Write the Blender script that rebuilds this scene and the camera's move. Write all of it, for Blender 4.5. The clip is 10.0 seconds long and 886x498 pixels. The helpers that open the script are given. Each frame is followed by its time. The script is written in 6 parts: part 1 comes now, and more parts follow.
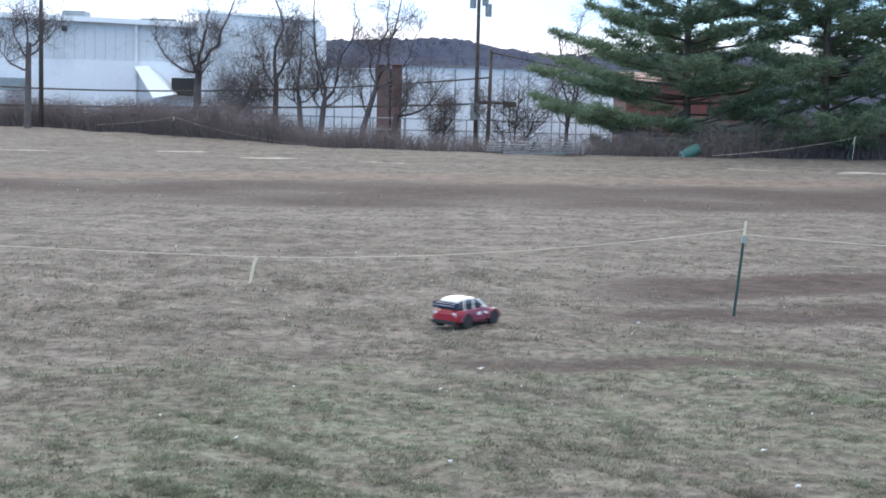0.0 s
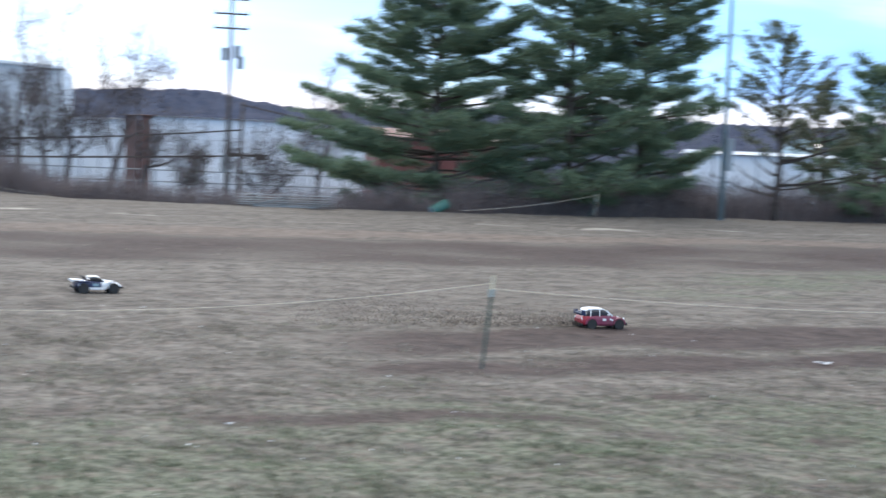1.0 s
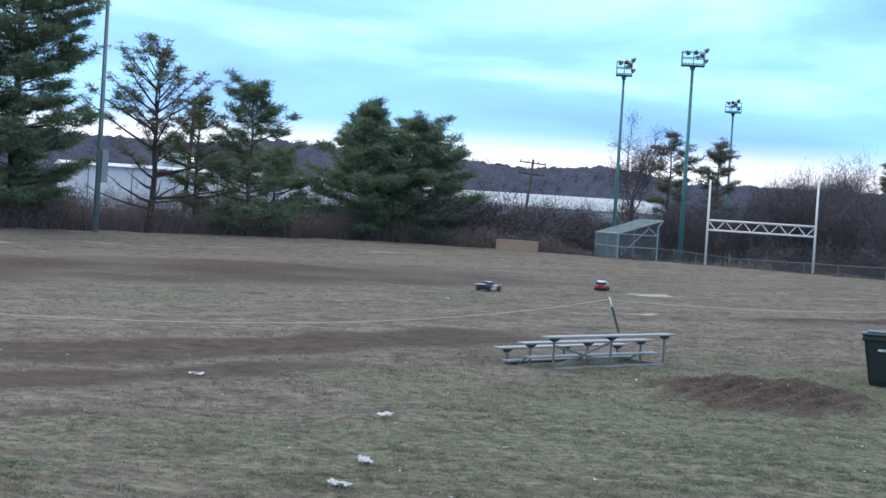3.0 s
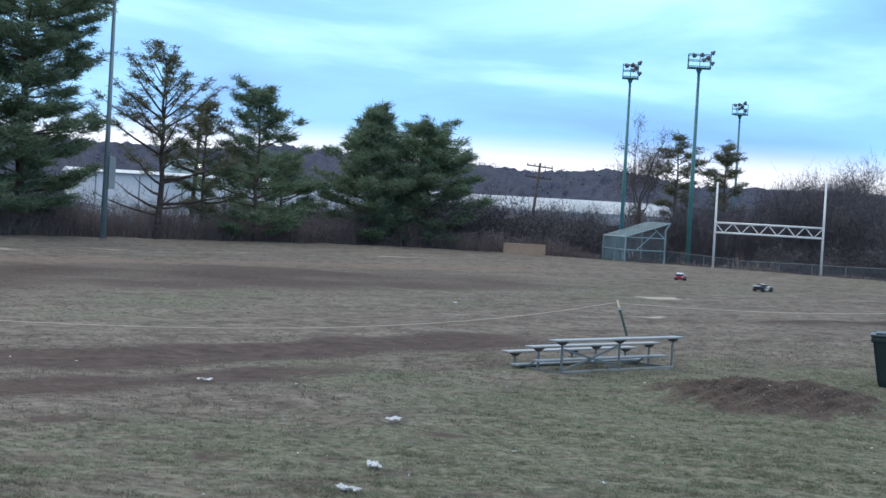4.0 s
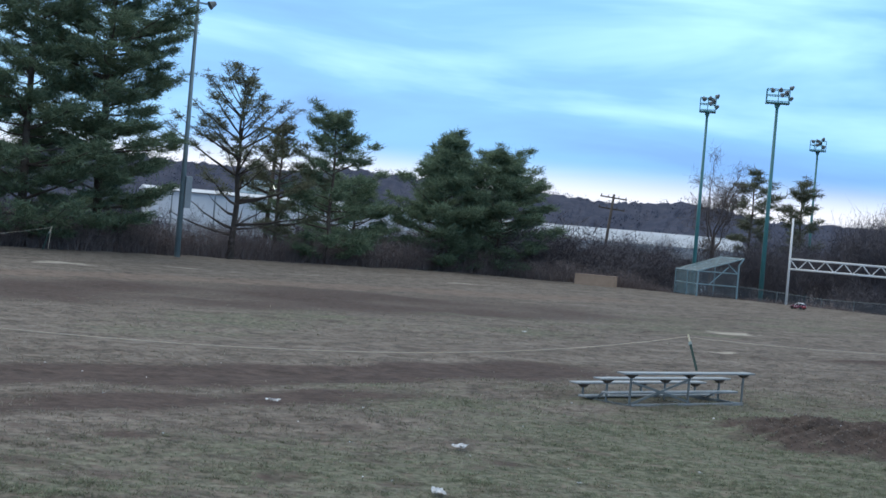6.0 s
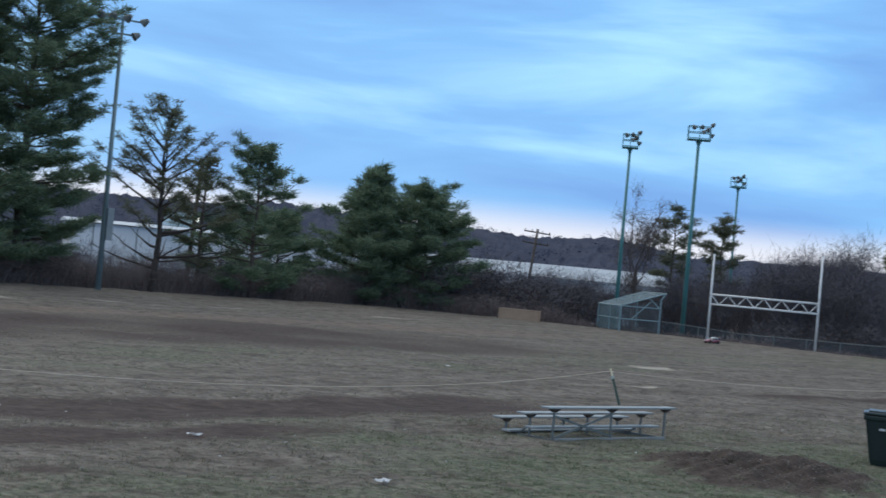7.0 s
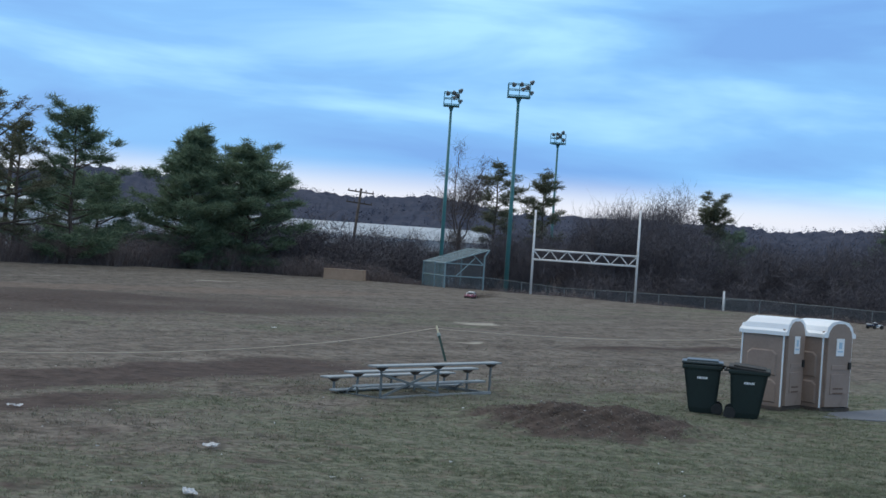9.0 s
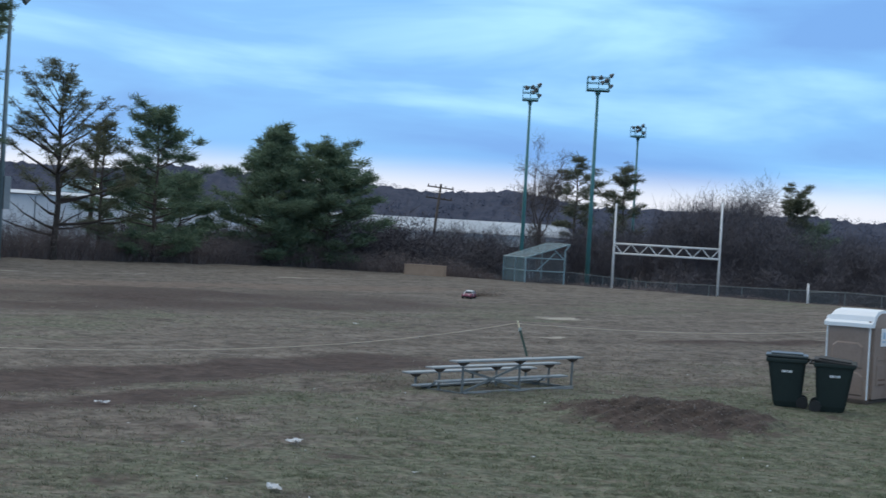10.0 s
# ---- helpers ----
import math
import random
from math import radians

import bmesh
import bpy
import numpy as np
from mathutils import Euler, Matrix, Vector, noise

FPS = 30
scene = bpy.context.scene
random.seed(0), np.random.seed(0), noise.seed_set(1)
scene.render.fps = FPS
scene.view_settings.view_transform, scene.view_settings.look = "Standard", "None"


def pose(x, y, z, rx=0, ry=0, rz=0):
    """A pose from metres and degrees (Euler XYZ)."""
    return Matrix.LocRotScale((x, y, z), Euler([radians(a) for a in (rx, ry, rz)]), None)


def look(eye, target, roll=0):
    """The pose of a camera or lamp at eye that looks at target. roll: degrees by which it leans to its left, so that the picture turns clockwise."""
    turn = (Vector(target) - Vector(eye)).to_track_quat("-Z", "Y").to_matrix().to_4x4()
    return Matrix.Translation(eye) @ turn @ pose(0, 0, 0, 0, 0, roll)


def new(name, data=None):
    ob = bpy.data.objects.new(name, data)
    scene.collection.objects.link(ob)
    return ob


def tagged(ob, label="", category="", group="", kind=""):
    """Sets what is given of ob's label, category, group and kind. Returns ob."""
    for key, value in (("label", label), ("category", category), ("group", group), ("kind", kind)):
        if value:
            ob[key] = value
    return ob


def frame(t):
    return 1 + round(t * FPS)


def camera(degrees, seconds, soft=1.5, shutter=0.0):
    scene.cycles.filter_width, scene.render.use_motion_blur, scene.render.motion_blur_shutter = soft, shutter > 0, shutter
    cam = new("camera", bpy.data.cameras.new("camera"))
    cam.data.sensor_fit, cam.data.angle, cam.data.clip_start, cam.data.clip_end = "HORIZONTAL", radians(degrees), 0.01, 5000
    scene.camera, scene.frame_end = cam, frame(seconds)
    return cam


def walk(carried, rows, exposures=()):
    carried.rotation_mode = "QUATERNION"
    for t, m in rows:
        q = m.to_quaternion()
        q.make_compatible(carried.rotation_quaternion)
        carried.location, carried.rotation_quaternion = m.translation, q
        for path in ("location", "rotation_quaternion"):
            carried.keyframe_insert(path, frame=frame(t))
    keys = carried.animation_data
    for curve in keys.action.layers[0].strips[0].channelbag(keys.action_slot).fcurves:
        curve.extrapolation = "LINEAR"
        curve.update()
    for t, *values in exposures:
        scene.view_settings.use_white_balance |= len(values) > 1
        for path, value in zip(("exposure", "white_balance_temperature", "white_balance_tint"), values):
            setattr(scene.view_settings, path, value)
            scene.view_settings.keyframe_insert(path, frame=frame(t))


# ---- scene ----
# ---------------------------------------------------------------- camera
EYE = (0.0, 0.0, 3.05)
# seconds, heading to the right of +y, pitch, lean to the left (degrees)
VIEW = [(0, 0.94, -5.69, 1.46), (0.5, 3.09, -4.31, 1.74), (1, 10.20, -3.37, 2.45), (1.5, 19.84, -2.58, 3.12), (2, 27.12, -1.82, 3.54), (2.5, 32.12, -1.68, 3.79), (2.7, 33.23, -1.75, 3.70), (4, 32.98, -1.54, 3.23), (4.5, 32.18, -1.53, 3.48), (5, 31.26, -1.41, 3.94), (5.5, 30.55, -1.66, 5.01), (5.7, 30.17, -1.34, 4.96), (6.8, 32.04, 0.60, 5.23), (7, 32.96, 0.81, 5.17), (7.5, 35.21, 0.91, 5.21), (8, 38.50, 0.42, 4.72), (8.5, 39.85, 0.04, 4.19), (9, 39.63, -0.18, 3.88), (9.5, 38.48, -0.36, 3.58), (10, 36.64, -0.55, 3.30)]

def aim(yaw, pitch, roll):
    a, b = radians(yaw), radians(pitch)
    way = Vector((math.sin(a) * math.cos(b), math.cos(a) * math.cos(b), math.sin(b)))
    return look(EYE, Vector(EYE) + way, roll)


cam = camera(32.3, 10.0, soft=1.5, shutter=0.4)
walk(cam, [(t, aim(y, p, r)) for t, y, p, r in VIEW],
     exposures=[(0, 1.20, 6500, 10), (1.0, 1.15, 6500, 10), (1.5, 1.17, 6480, 9.5), (2.0, 1.02, 6450, 9), (2.7, 0.80, 6420, 9), (4.0, 0.60, 6400, 8.5), (5.0, 0.54, 6380, 8),
                (5.7, 0.45, 6360, 8), (6.8, 0.13, 6330, 7.5), (7.5, 0.02, 6320, 7), (8.5, 0.04, 6320, 7), (9.0, 0.08, 6330, 7), (10.0, 0.12, 6340, 7)])

# ---------------------------------------------------------------- light
SUN_UP, SUN_TURN = 9.0, -8.0          # dusk: low, behind the cloud, ahead of the camera
world = bpy.data.worlds.new("dusk_sky")
scene.world = world
world.use_nodes = True


def build_sky():
    nt = world.node_tree
    n, l = nt.nodes, nt.links
    n.clear()
    out = n.new("ShaderNodeOutputWorld")
    sky = n.new("ShaderNodeTexSky")
    sky.sky_type = "NISHITA"
    sky.sun_disc = False
    sky.sun_elevation, sky.sun_rotation = radians(SUN_UP), radians(SUN_TURN)
    sky_bg = n.new("ShaderNodeBackground")
    sky_bg.inputs[1].default_value = 0.06
    l.new(sky.outputs[0], sky_bg.inputs[0])
    co = n.new("ShaderNodeTexCoord")
    sep = n.new("ShaderNodeSeparateXYZ")
    l.new(co.outputs["Generated"], sep.inputs[0])
    # long flat cloud streaks
    mp = n.new("ShaderNodeMapping")
    mp.inputs["Rotation"].default_value = (radians(3), radians(2), 0)
    mp.inputs["Scale"].default_value = (2.2, 2.2, 11.5)
    mp.inputs["Location"].default_value = (0.17, 0.35, 1.2)
    l.new(co.outputs["Generated"], mp.inputs[0])
    cl = n.new("ShaderNodeTexNoise")
    cl.inputs["Scale"].default_value = 1.7
    cl.inputs["Detail"].default_value = 5.0
    cl.inputs["Roughness"].default_value = 0.50
    cl.inputs["Distortion"].default_value = 0.35
    l.new(mp.outputs[0], cl.inputs["Vector"])
    ramp = n.new("ShaderNodeValToRGB")
    e = ramp.color_ramp.elements
    e[0].position, e[0].color = 0.34, (0.210, 0.430, 0.86, 1)
    e[1].position, e[1].color = 0.66, (0.45, 0.80, 1.10, 1)
    m = e.new(0.50)
    m.color = (0.260, 0.550, 0.98, 1)
    l.new(cl.outputs[0], ramp.inputs[0])
    # pale band low over the horizon
    low = n.new("ShaderNodeMapRange")
    low.interpolation_type = "SMOOTHSTEP"
    low.inputs["From Min"].default_value = 0.054
    low.inputs["From Max"].default_value = 0.026
    l.new(sep.outputs[2], low.inputs[0])
    mix = n.new("ShaderNodeMix")
    mix.data_type = "RGBA"
    l.new(low.outputs[0], mix.inputs[0])
    l.new(ramp.outputs[0], mix.inputs[6])
    mix.inputs[7].default_value = (0.86, 0.87, 0.97, 1)
    # paler towards the sun behind the cloud
    toward = n.new("ShaderNodeVectorMath")
    toward.operation = "DOT_PRODUCT"
    toward.inputs[1].default_value = (math.sin(radians(SUN_TURN)), math.cos(radians(SUN_TURN)), 0)
    l.new(co.outputs["Generated"], toward.inputs[0])
    glow = n.new("ShaderNodeMapRange")
    glow.interpolation_type = "SMOOTHSTEP"
    glow.inputs["From Min"].default_value, glow.inputs["From Max"].default_value = 0.86, 1.0
    glow.inputs["To Max"].default_value = 0.32
    l.new(toward.outputs["Value"], glow.inputs[0])
    lit = n.new("ShaderNodeMix")
    lit.data_type = "RGBA"
    l.new(glow.outputs[0], lit.inputs[0])
    l.new(mix.outputs[2], lit.inputs[6])
    lit.inputs[7].default_value = (0.40, 0.57, 0.82, 1)
    # thicker, whiter overcast higher up
    high = n.new("ShaderNodeMapRange")
    high.interpolation_type = "SMOOTHSTEP"
    high.inputs["From Min"].default_value = 0.20
    high.inputs["From Max"].default_value = 0.60
    l.new(sep.outputs[2], high.inputs[0])
    over = n.new("ShaderNodeMix")
    over.data_type = "RGBA"
    l.new(high.outputs[0], over.inputs[0])
    l.new(lit.outputs[2], over.inputs[6])
    over.inputs[7].default_value = (0.66, 0.69, 0.73, 1)
    cloud_bg = n.new("ShaderNodeBackground")
    cloud_bg.inputs[1].default_value = 1.0
    l.new(over.outputs[2], cloud_bg.inputs[0])
    both = n.new("ShaderNodeMixShader")
    both.inputs[0].default_value = 0.93
    l.new(sky_bg.outputs[0], both.inputs[1])
    l.new(cloud_bg.outputs[0], both.inputs[2])
    l.new(both.outputs[0], out.inputs[0])


build_sky()
sun = new("sun", bpy.data.lights.new("sun", "SUN"))
sun.data.energy, sun.data.angle, sun.data.color = 1.1, radians(60), (1.0, 0.94, 0.88)
sun.matrix_world = look((0, 0, 60), (-math.sin(radians(SUN_TURN)) * 60, -math.cos(radians(SUN_TURN)) * 60, 60 - 60 * math.tan(radians(32))))


# ---------------------------------------------------------------- materials
def mat(name, c1, c2, size=1.0, rough=0.8, bump=0.0, metal=0.0, fine=0.0, stain=None, island=0.0, spec=0.5, alpha=1.0, leaf=0.0):
    """Two-scale surface: c1 to c2 over blotches of that size (m), a finer grain, optional stains, bump in metres."""
    m = bpy.data.materials.new(name)
    m.use_nodes = True
    nt = m.node_tree
    n, l = nt.nodes, nt.links
    b = n["Principled BSDF"]
    b.inputs["Roughness"].default_value = rough
    b.inputs["Metallic"].default_value = metal
    b.inputs["Specular IOR Level"].default_value = spec
    b.inputs["Alpha"].default_value = alpha
    co = n.new("ShaderNodeTexCoord")
    big = n.new("ShaderNodeTexNoise")
    big.inputs["Scale"].default_value = 1.0 / size
    big.inputs["Detail"].default_value = 5.0
    l.new(co.outputs["Object"], big.inputs["Vector"])
    small = n.new("ShaderNodeTexNoise")
    small.inputs["Scale"].default_value = 9.0 / size
    small.inputs["Detail"].default_value = 3.0
    l.new(co.outputs["Object"], small.inputs["Vector"])
    av = n.new("ShaderNodeMath")
    av.operation = "MULTIPLY_ADD"
    av.inputs[1].default_value = 0.45
    l.new(small.outputs[0], av.inputs[0])
    half = n.new("ShaderNodeMath")
    half.operation = "MULTIPLY"
    half.inputs[1].default_value = 0.55
    l.new(big.outputs[0], half.inputs[0])
    l.new(half.outputs[0], av.inputs[2])
    fac = av.outputs[0]
    if island:
        geo = n.new("ShaderNodeNewGeometry")
        isl = n.new("ShaderNodeMix")
        isl.data_type = "FLOAT"
        isl.inputs[0].default_value = island
        l.new(fac, isl.inputs[2])
        l.new(geo.outputs["Random Per Island"], isl.inputs[3])
        fac = isl.outputs[0]
    ramp = n.new("ShaderNodeValToRGB")
    e = ramp.color_ramp.elements
    e[0].position, e[0].color = 0.5 - 0.2 - 0.25 * island, (*c1, 1)
    e[1].position, e[1].color = 0.5 + 0.2 + 0.25 * island, (*c2, 1)
    l.new(fac, ramp.inputs[0])
    col = ramp.outputs[0]
    if stain:
        st = n.new("ShaderNodeTexNoise")
        st.inputs["Scale"].default_value = 0.6 / size
        st.inputs["Detail"].default_value = 8.0
        st.inputs["Roughness"].default_value = 0.7
        l.new(co.outputs["Object"], st.inputs["Vector"])
        cut = n.new("ShaderNodeMapRange")
        cut.inputs["From Min"].default_value, cut.inputs["From Max"].default_value = 0.55, 0.72
        l.new(st.outputs[0], cut.inputs[0])
        mx = n.new("ShaderNodeMix")
        mx.data_type = "RGBA"
        l.new(cut.outputs[0], mx.inputs[0])
        l.new(col, mx.inputs[6])
        mx.inputs[7].default_value = (*stain, 1)
        col = mx.outputs[2]
    l.new(col, b.inputs["Base Color"])
    if bump:
        bp = n.new("ShaderNodeBump")
        bp.inputs["Distance"].default_value = bump
        bp.inputs["Strength"].default_value = 0.8
        l.new(small.outputs[0], bp.inputs["Height"])
        l.new(bp.outputs[0], b.inputs["Normal"])
    if leaf:                                    # thin leaves let some light through
        tl = n.new("ShaderNodeBsdfTranslucent")
        l.new(col, tl.inputs[0])
        mxs = n.new("ShaderNodeMixShader")
        mxs.inputs[0].default_value = leaf
        l.new(b.outputs[0], mxs.inputs[1])
        l.new(tl.outputs[0], mxs.inputs[2])
        l.new(mxs.outputs[0], n["Material Output"].inputs[0])
    return m


def ground_material():
    """Dormant turf with greener patches, bare mud and worn pale marks, by the sheet's own masks."""
    m = bpy.data.materials.new("turf")
    m.use_nodes = True
    nt = m.node_tree
    n, l = nt.nodes, nt.links
    b = n["Principled BSDF"]
    b.inputs["Roughness"].default_value = 0.95
    b.inputs["Specular IOR Level"].default_value = 0.15
    co = n.new("ShaderNodeTexCoord")

    def tex(scale, detail=4.0, rough=0.6, stretch=(1, 1, 1)):
        mp = n.new("ShaderNodeMapping")
        mp.inputs["Scale"].default_value = stretch
        l.new(co.outputs["Object"], mp.inputs[0])
        x = n.new("ShaderNodeTexNoise")
        x.inputs["Scale"].default_value, x.inputs["Detail"].default_value, x.inputs["Roughness"].default_value = scale, detail, rough
        l.new(mp.outputs[0], x.inputs["Vector"])
        return x.outputs[0]

    def ramp(f, a, ca, z, cz):
        r = n.new("ShaderNodeValToRGB")
        e = r.color_ramp.elements
        e[0].position, e[0].color, e[1].position, e[1].color = a, (*ca, 1), z, (*cz, 1)
        l.new(f, r.inputs[0])
        return r.outputs[0]

    def mix(f, a, c):
        x = n.new("ShaderNodeMix")
        x.data_type = "RGBA"
        l.new(f, x.inputs[0])
        l.new(a, x.inputs[6])
        l.new(c, x.inputs[7])
        return x.outputs[2]

    def mask(name, noise_socket, gain=1.0):
        at = n.new("ShaderNodeAttribute")
        at.attribute_name = name
        s = n.new("ShaderNodeMath")
        s.operation = "MULTIPLY_ADD"
        s.inputs[1].default_value = 1.3
        l.new(noise_socket, s.inputs[0])
        l.new(at.outputs["Fac"], s.inputs[2])
        r = n.new("ShaderNodeMapRange")
        r.inputs["From Min"].default_value, r.inputs["From Max"].default_value = 0.95, 1.4
        r.inputs["To Max"].default_value = gain
        l.new(s.outputs[0], r.inputs[0])
        return r.outputs[0]

    fine, mid, wide, clod = tex(6.0, 4, 0.6, (1.25, 0.9, 1)), tex(1.6, 5, 0.65), tex(0.22, 4), tex(5.5, 4, 0.65)
    straw = ramp(fine, 0.40, (0.072, 0.064, 0.056), 0.60, (0.242, 0.220, 0.194))
    dull = ramp(mid, 0.42, (0.070, 0.062, 0.056), 0.58, (0.228, 0.206, 0.183))
    s_mix = n.new("ShaderNodeMath")
    s_mix.operation = "MULTIPLY"
    s_mix.inputs[1].default_value = 1.05
    l.new(wide, s_mix.inputs[0])
    base = mix(s_mix.outputs[0], straw, dull)
    streak = tex(0.55, 5, 0.6, (0.35, 1.0, 1.0))              # worn and thicker stretches
    shade = ramp(streak, 0.40, (0.60, 0.58, 0.55), 0.62, (1.22, 1.22, 1.20))
    worn = n.new("ShaderNodeMix")
    worn.data_type, worn.blend_type = "RGBA", "MULTIPLY"
    worn.inputs[0].default_value = 0.5
    l.new(base, worn.inputs[6])
    l.new(shade, worn.inputs[7])
    base = worn.outputs[2]
    green = ramp(fine, 0.38, (0.062, 0.078, 0.050), 0.63, (0.188, 0.207, 0.147))
    base = mix(mask("green", mid, 0.75), base, green)
    earth = ramp(clod, 0.40, (0.130, 0.098, 0.082), 0.62, (0.255, 0.208, 0.180))
    show = n.new("ShaderNodeMapRange")                        # bare earth between the tufts
    show.inputs["From Min"].default_value, show.inputs["From Max"].default_value = 0.50, 0.66
    show.inputs["To Max"].default_value = 0.6
    l.new(tex(3.6, 4, 0.65), show.inputs[0])
    base = mix(show.outputs[0], base, earth)
    both = n.new("ShaderNodeMath")
    both.operation = "MULTIPLY_ADD"
    both.inputs[1].default_value = 0.5
    l.new(clod, both.inputs[0])
    half = n.new("ShaderNodeMath")
    half.operation = "MULTIPLY"
    half.inputs[1].default_value = 0.5
    l.new(mid, half.inputs[0])
    l.new(half.outputs[0], both.inputs[2])
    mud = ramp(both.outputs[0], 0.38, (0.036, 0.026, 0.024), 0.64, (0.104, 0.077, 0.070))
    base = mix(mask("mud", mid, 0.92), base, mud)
    clay = ramp(mid, 0.30, (0.135, 0.100, 0.083), 0.72, (0.240, 0.190, 0.160))
    base = mix(mask("clay", mid, 0.85), base, clay)
    pale = ramp(fine, 0.3, (0.42, 0.39, 0.33), 0.7, (0.62, 0.59, 0.52))
    base = mix(mask("pale", mid, 0.65), base, pale)
    l.new(base, b.inputs["Base Color"])
    relief = tex(3.2, 3)
    hgt = n.new("ShaderNodeMath")
    hgt.operation = "ADD"
    l.new(clod, hgt.inputs[0])
    l.new(relief, hgt.inputs[1])
    bp = n.new("ShaderNodeBump")
    bp.inputs["Distance"].default_value = 0.055
    bp.inputs["Strength"].default_value = 0.9
    l.new(hgt.outputs[0], bp.inputs["Height"])
    l.new(bp.outputs[0], b.inputs["Normal"])
    return m


TURF = ground_material()
DARK_BARK = mat("dark_pine_bark", (0.036, 0.030, 0.028), (0.092, 0.076, 0.066), 0.4, 0.95, 0.02)
BARK = mat("pine_bark", (0.060, 0.048, 0.040), (0.15, 0.12, 0.10), 0.4, 0.95, 0.02)
OLD_BARK = mat("old_brown_bark", (0.075, 0.062, 0.060), (0.170, 0.142, 0.138), 0.5, 0.95, 0.01)
GREY_BARK = mat("grey_bark", (0.060, 0.050, 0.050), (0.16, 0.138, 0.132), 0.5, 0.95, 0.01)
OLIVE_NEEDLES = mat("olive_pine_needles", (0.090, 0.105, 0.066), (0.215, 0.225, 0.150), 1.6, 0.75, island=0.55, spec=0.3, leaf=0.35)
NEEDLES = mat("pine_needles", (0.085, 0.140, 0.092), (0.250, 0.325, 0.210), 1.6, 0.75, island=0.55, spec=0.3, leaf=0.35)
TWIGS = mat("brush_twigs", (0.125, 0.102, 0.102), (0.290, 0.240, 0.230), 2.5, 0.95, island=0.6, spec=0.2)
WOODS = mat("bare_woods", (0.078, 0.075, 0.090), (0.150, 0.138, 0.152), 4.0, 0.95, island=0.35, spec=0.2)
# ridge trees: the haze of distance is put into this bluer base colour
HAZY_FAR_WOODS = mat("far_woods", (0.050, 0.061, 0.095), (0.100, 0.108, 0.145), 14.0, 1.0, spec=0.0)
BRIGHT_SIDING = mat("bright_white_siding", (0.76, 0.79, 0.84), (0.86, 0.88, 0.91), 3.0, 0.5, stain=(0.66, 0.69, 0.74))
WHITE_METAL = mat("white_siding", (0.60, 0.64, 0.68), (0.74, 0.77, 0.80), 3.0, 0.5, stain=(0.50, 0.53, 0.56))
GREY_METAL = mat("galvanised", (0.22, 0.25, 0.27), (0.34, 0.37, 0.39), 0.6, 0.5, metal=0.3)
ALU = mat("aluminium", (0.27, 0.29, 0.30), (0.40, 0.42, 0.43), 0.5, 0.5, metal=0.3, stain=(0.22, 0.24, 0.25))
PALE_POLE = mat("weathered_blue_grey_steel", (0.15, 0.22, 0.25), (0.25, 0.33, 0.36), 0.8, 0.5, metal=0.2)
TEAL = mat("green_painted_steel", (0.045, 0.17, 0.18), (0.09, 0.26, 0.27), 0.8, 0.5, stain=(0.13, 0.24, 0.25))
WHITE_PAINT = mat("white_paint", (0.70, 0.71, 0.72), (0.84, 0.84, 0.84), 0.6, 0.5, stain=(0.55, 0.54, 0.52))
DARK_WOOD = mat("creosote_wood", (0.050, 0.040, 0.034), (0.13, 0.105, 0.09), 0.5, 0.9)
TAN_PLASTIC = mat("tan_plastic", (0.265, 0.195, 0.160), (0.335, 0.255, 0.212), 0.5, 0.5, stain=(0.22, 0.16, 0.13))
ROOF_PLASTIC = mat("white_roof_plastic", (0.86, 0.90, 0.94), (0.91, 0.94, 0.97), 0.4, 0.4)
BIN_PLASTIC = mat("dark_green_plastic", (0.007, 0.016, 0.014), (0.014, 0.028, 0.024), 0.4, 0.55)
# closed bin lid: greyed over the dark plastic to stand for reflected sky
LID_SHEEN = mat("lid_plastic_sky_sheen", (0.030, 0.042, 0.044), (0.060, 0.076, 0.080), 0.4, 0.35)
BLACK = mat("black_rubber", (0.012, 0.012, 0.013), (0.035, 0.034, 0.033), 0.1, 0.7)
PLYWOOD = mat("plywood", (0.34, 0.235, 0.165), (0.47, 0.34, 0.25), 0.5, 0.8)
BRICK = mat("red_brick", (0.125, 0.080, 0.074), (0.19, 0.120, 0.110), 0.4, 0.9)
RED_BRICK = mat("rust_brick", (0.165, 0.080, 0.066), (0.24, 0.120, 0.100), 0.4, 0.9)
RED_STEEL = mat("red_steel", (0.13, 0.042, 0.036), (0.19, 0.060, 0.050), 1.0, 0.6)
DARK_GLASS = mat("dark_glass", (0.010, 0.012, 0.016), (0.03, 0.035, 0.042), 0.5, 0.15)
ROPE = mat("yellow_rope", (0.60, 0.51, 0.40), (0.76, 0.67, 0.55), 0.05, 0.8)
PAPER = mat("white_paper", (0.82, 0.84, 0.87), (0.91, 0.92, 0.94), 0.05, 0.7)
ROOF_METAL = mat("pale_roof_metal", (0.36, 0.41, 0.47), (0.50, 0.54, 0.59), 4.0, 0.5, stain=(0.28, 0.31, 0.35))
DARK_STEEL = mat("weathered_steel", (0.12, 0.14, 0.145), (0.21, 0.235, 0.24), 0.4, 0.55, metal=0.2)
CONCRETE = mat("concrete", (0.115, 0.125, 0.145), (0.19, 0.20, 0.225), 0.8, 0.85, 0.005)


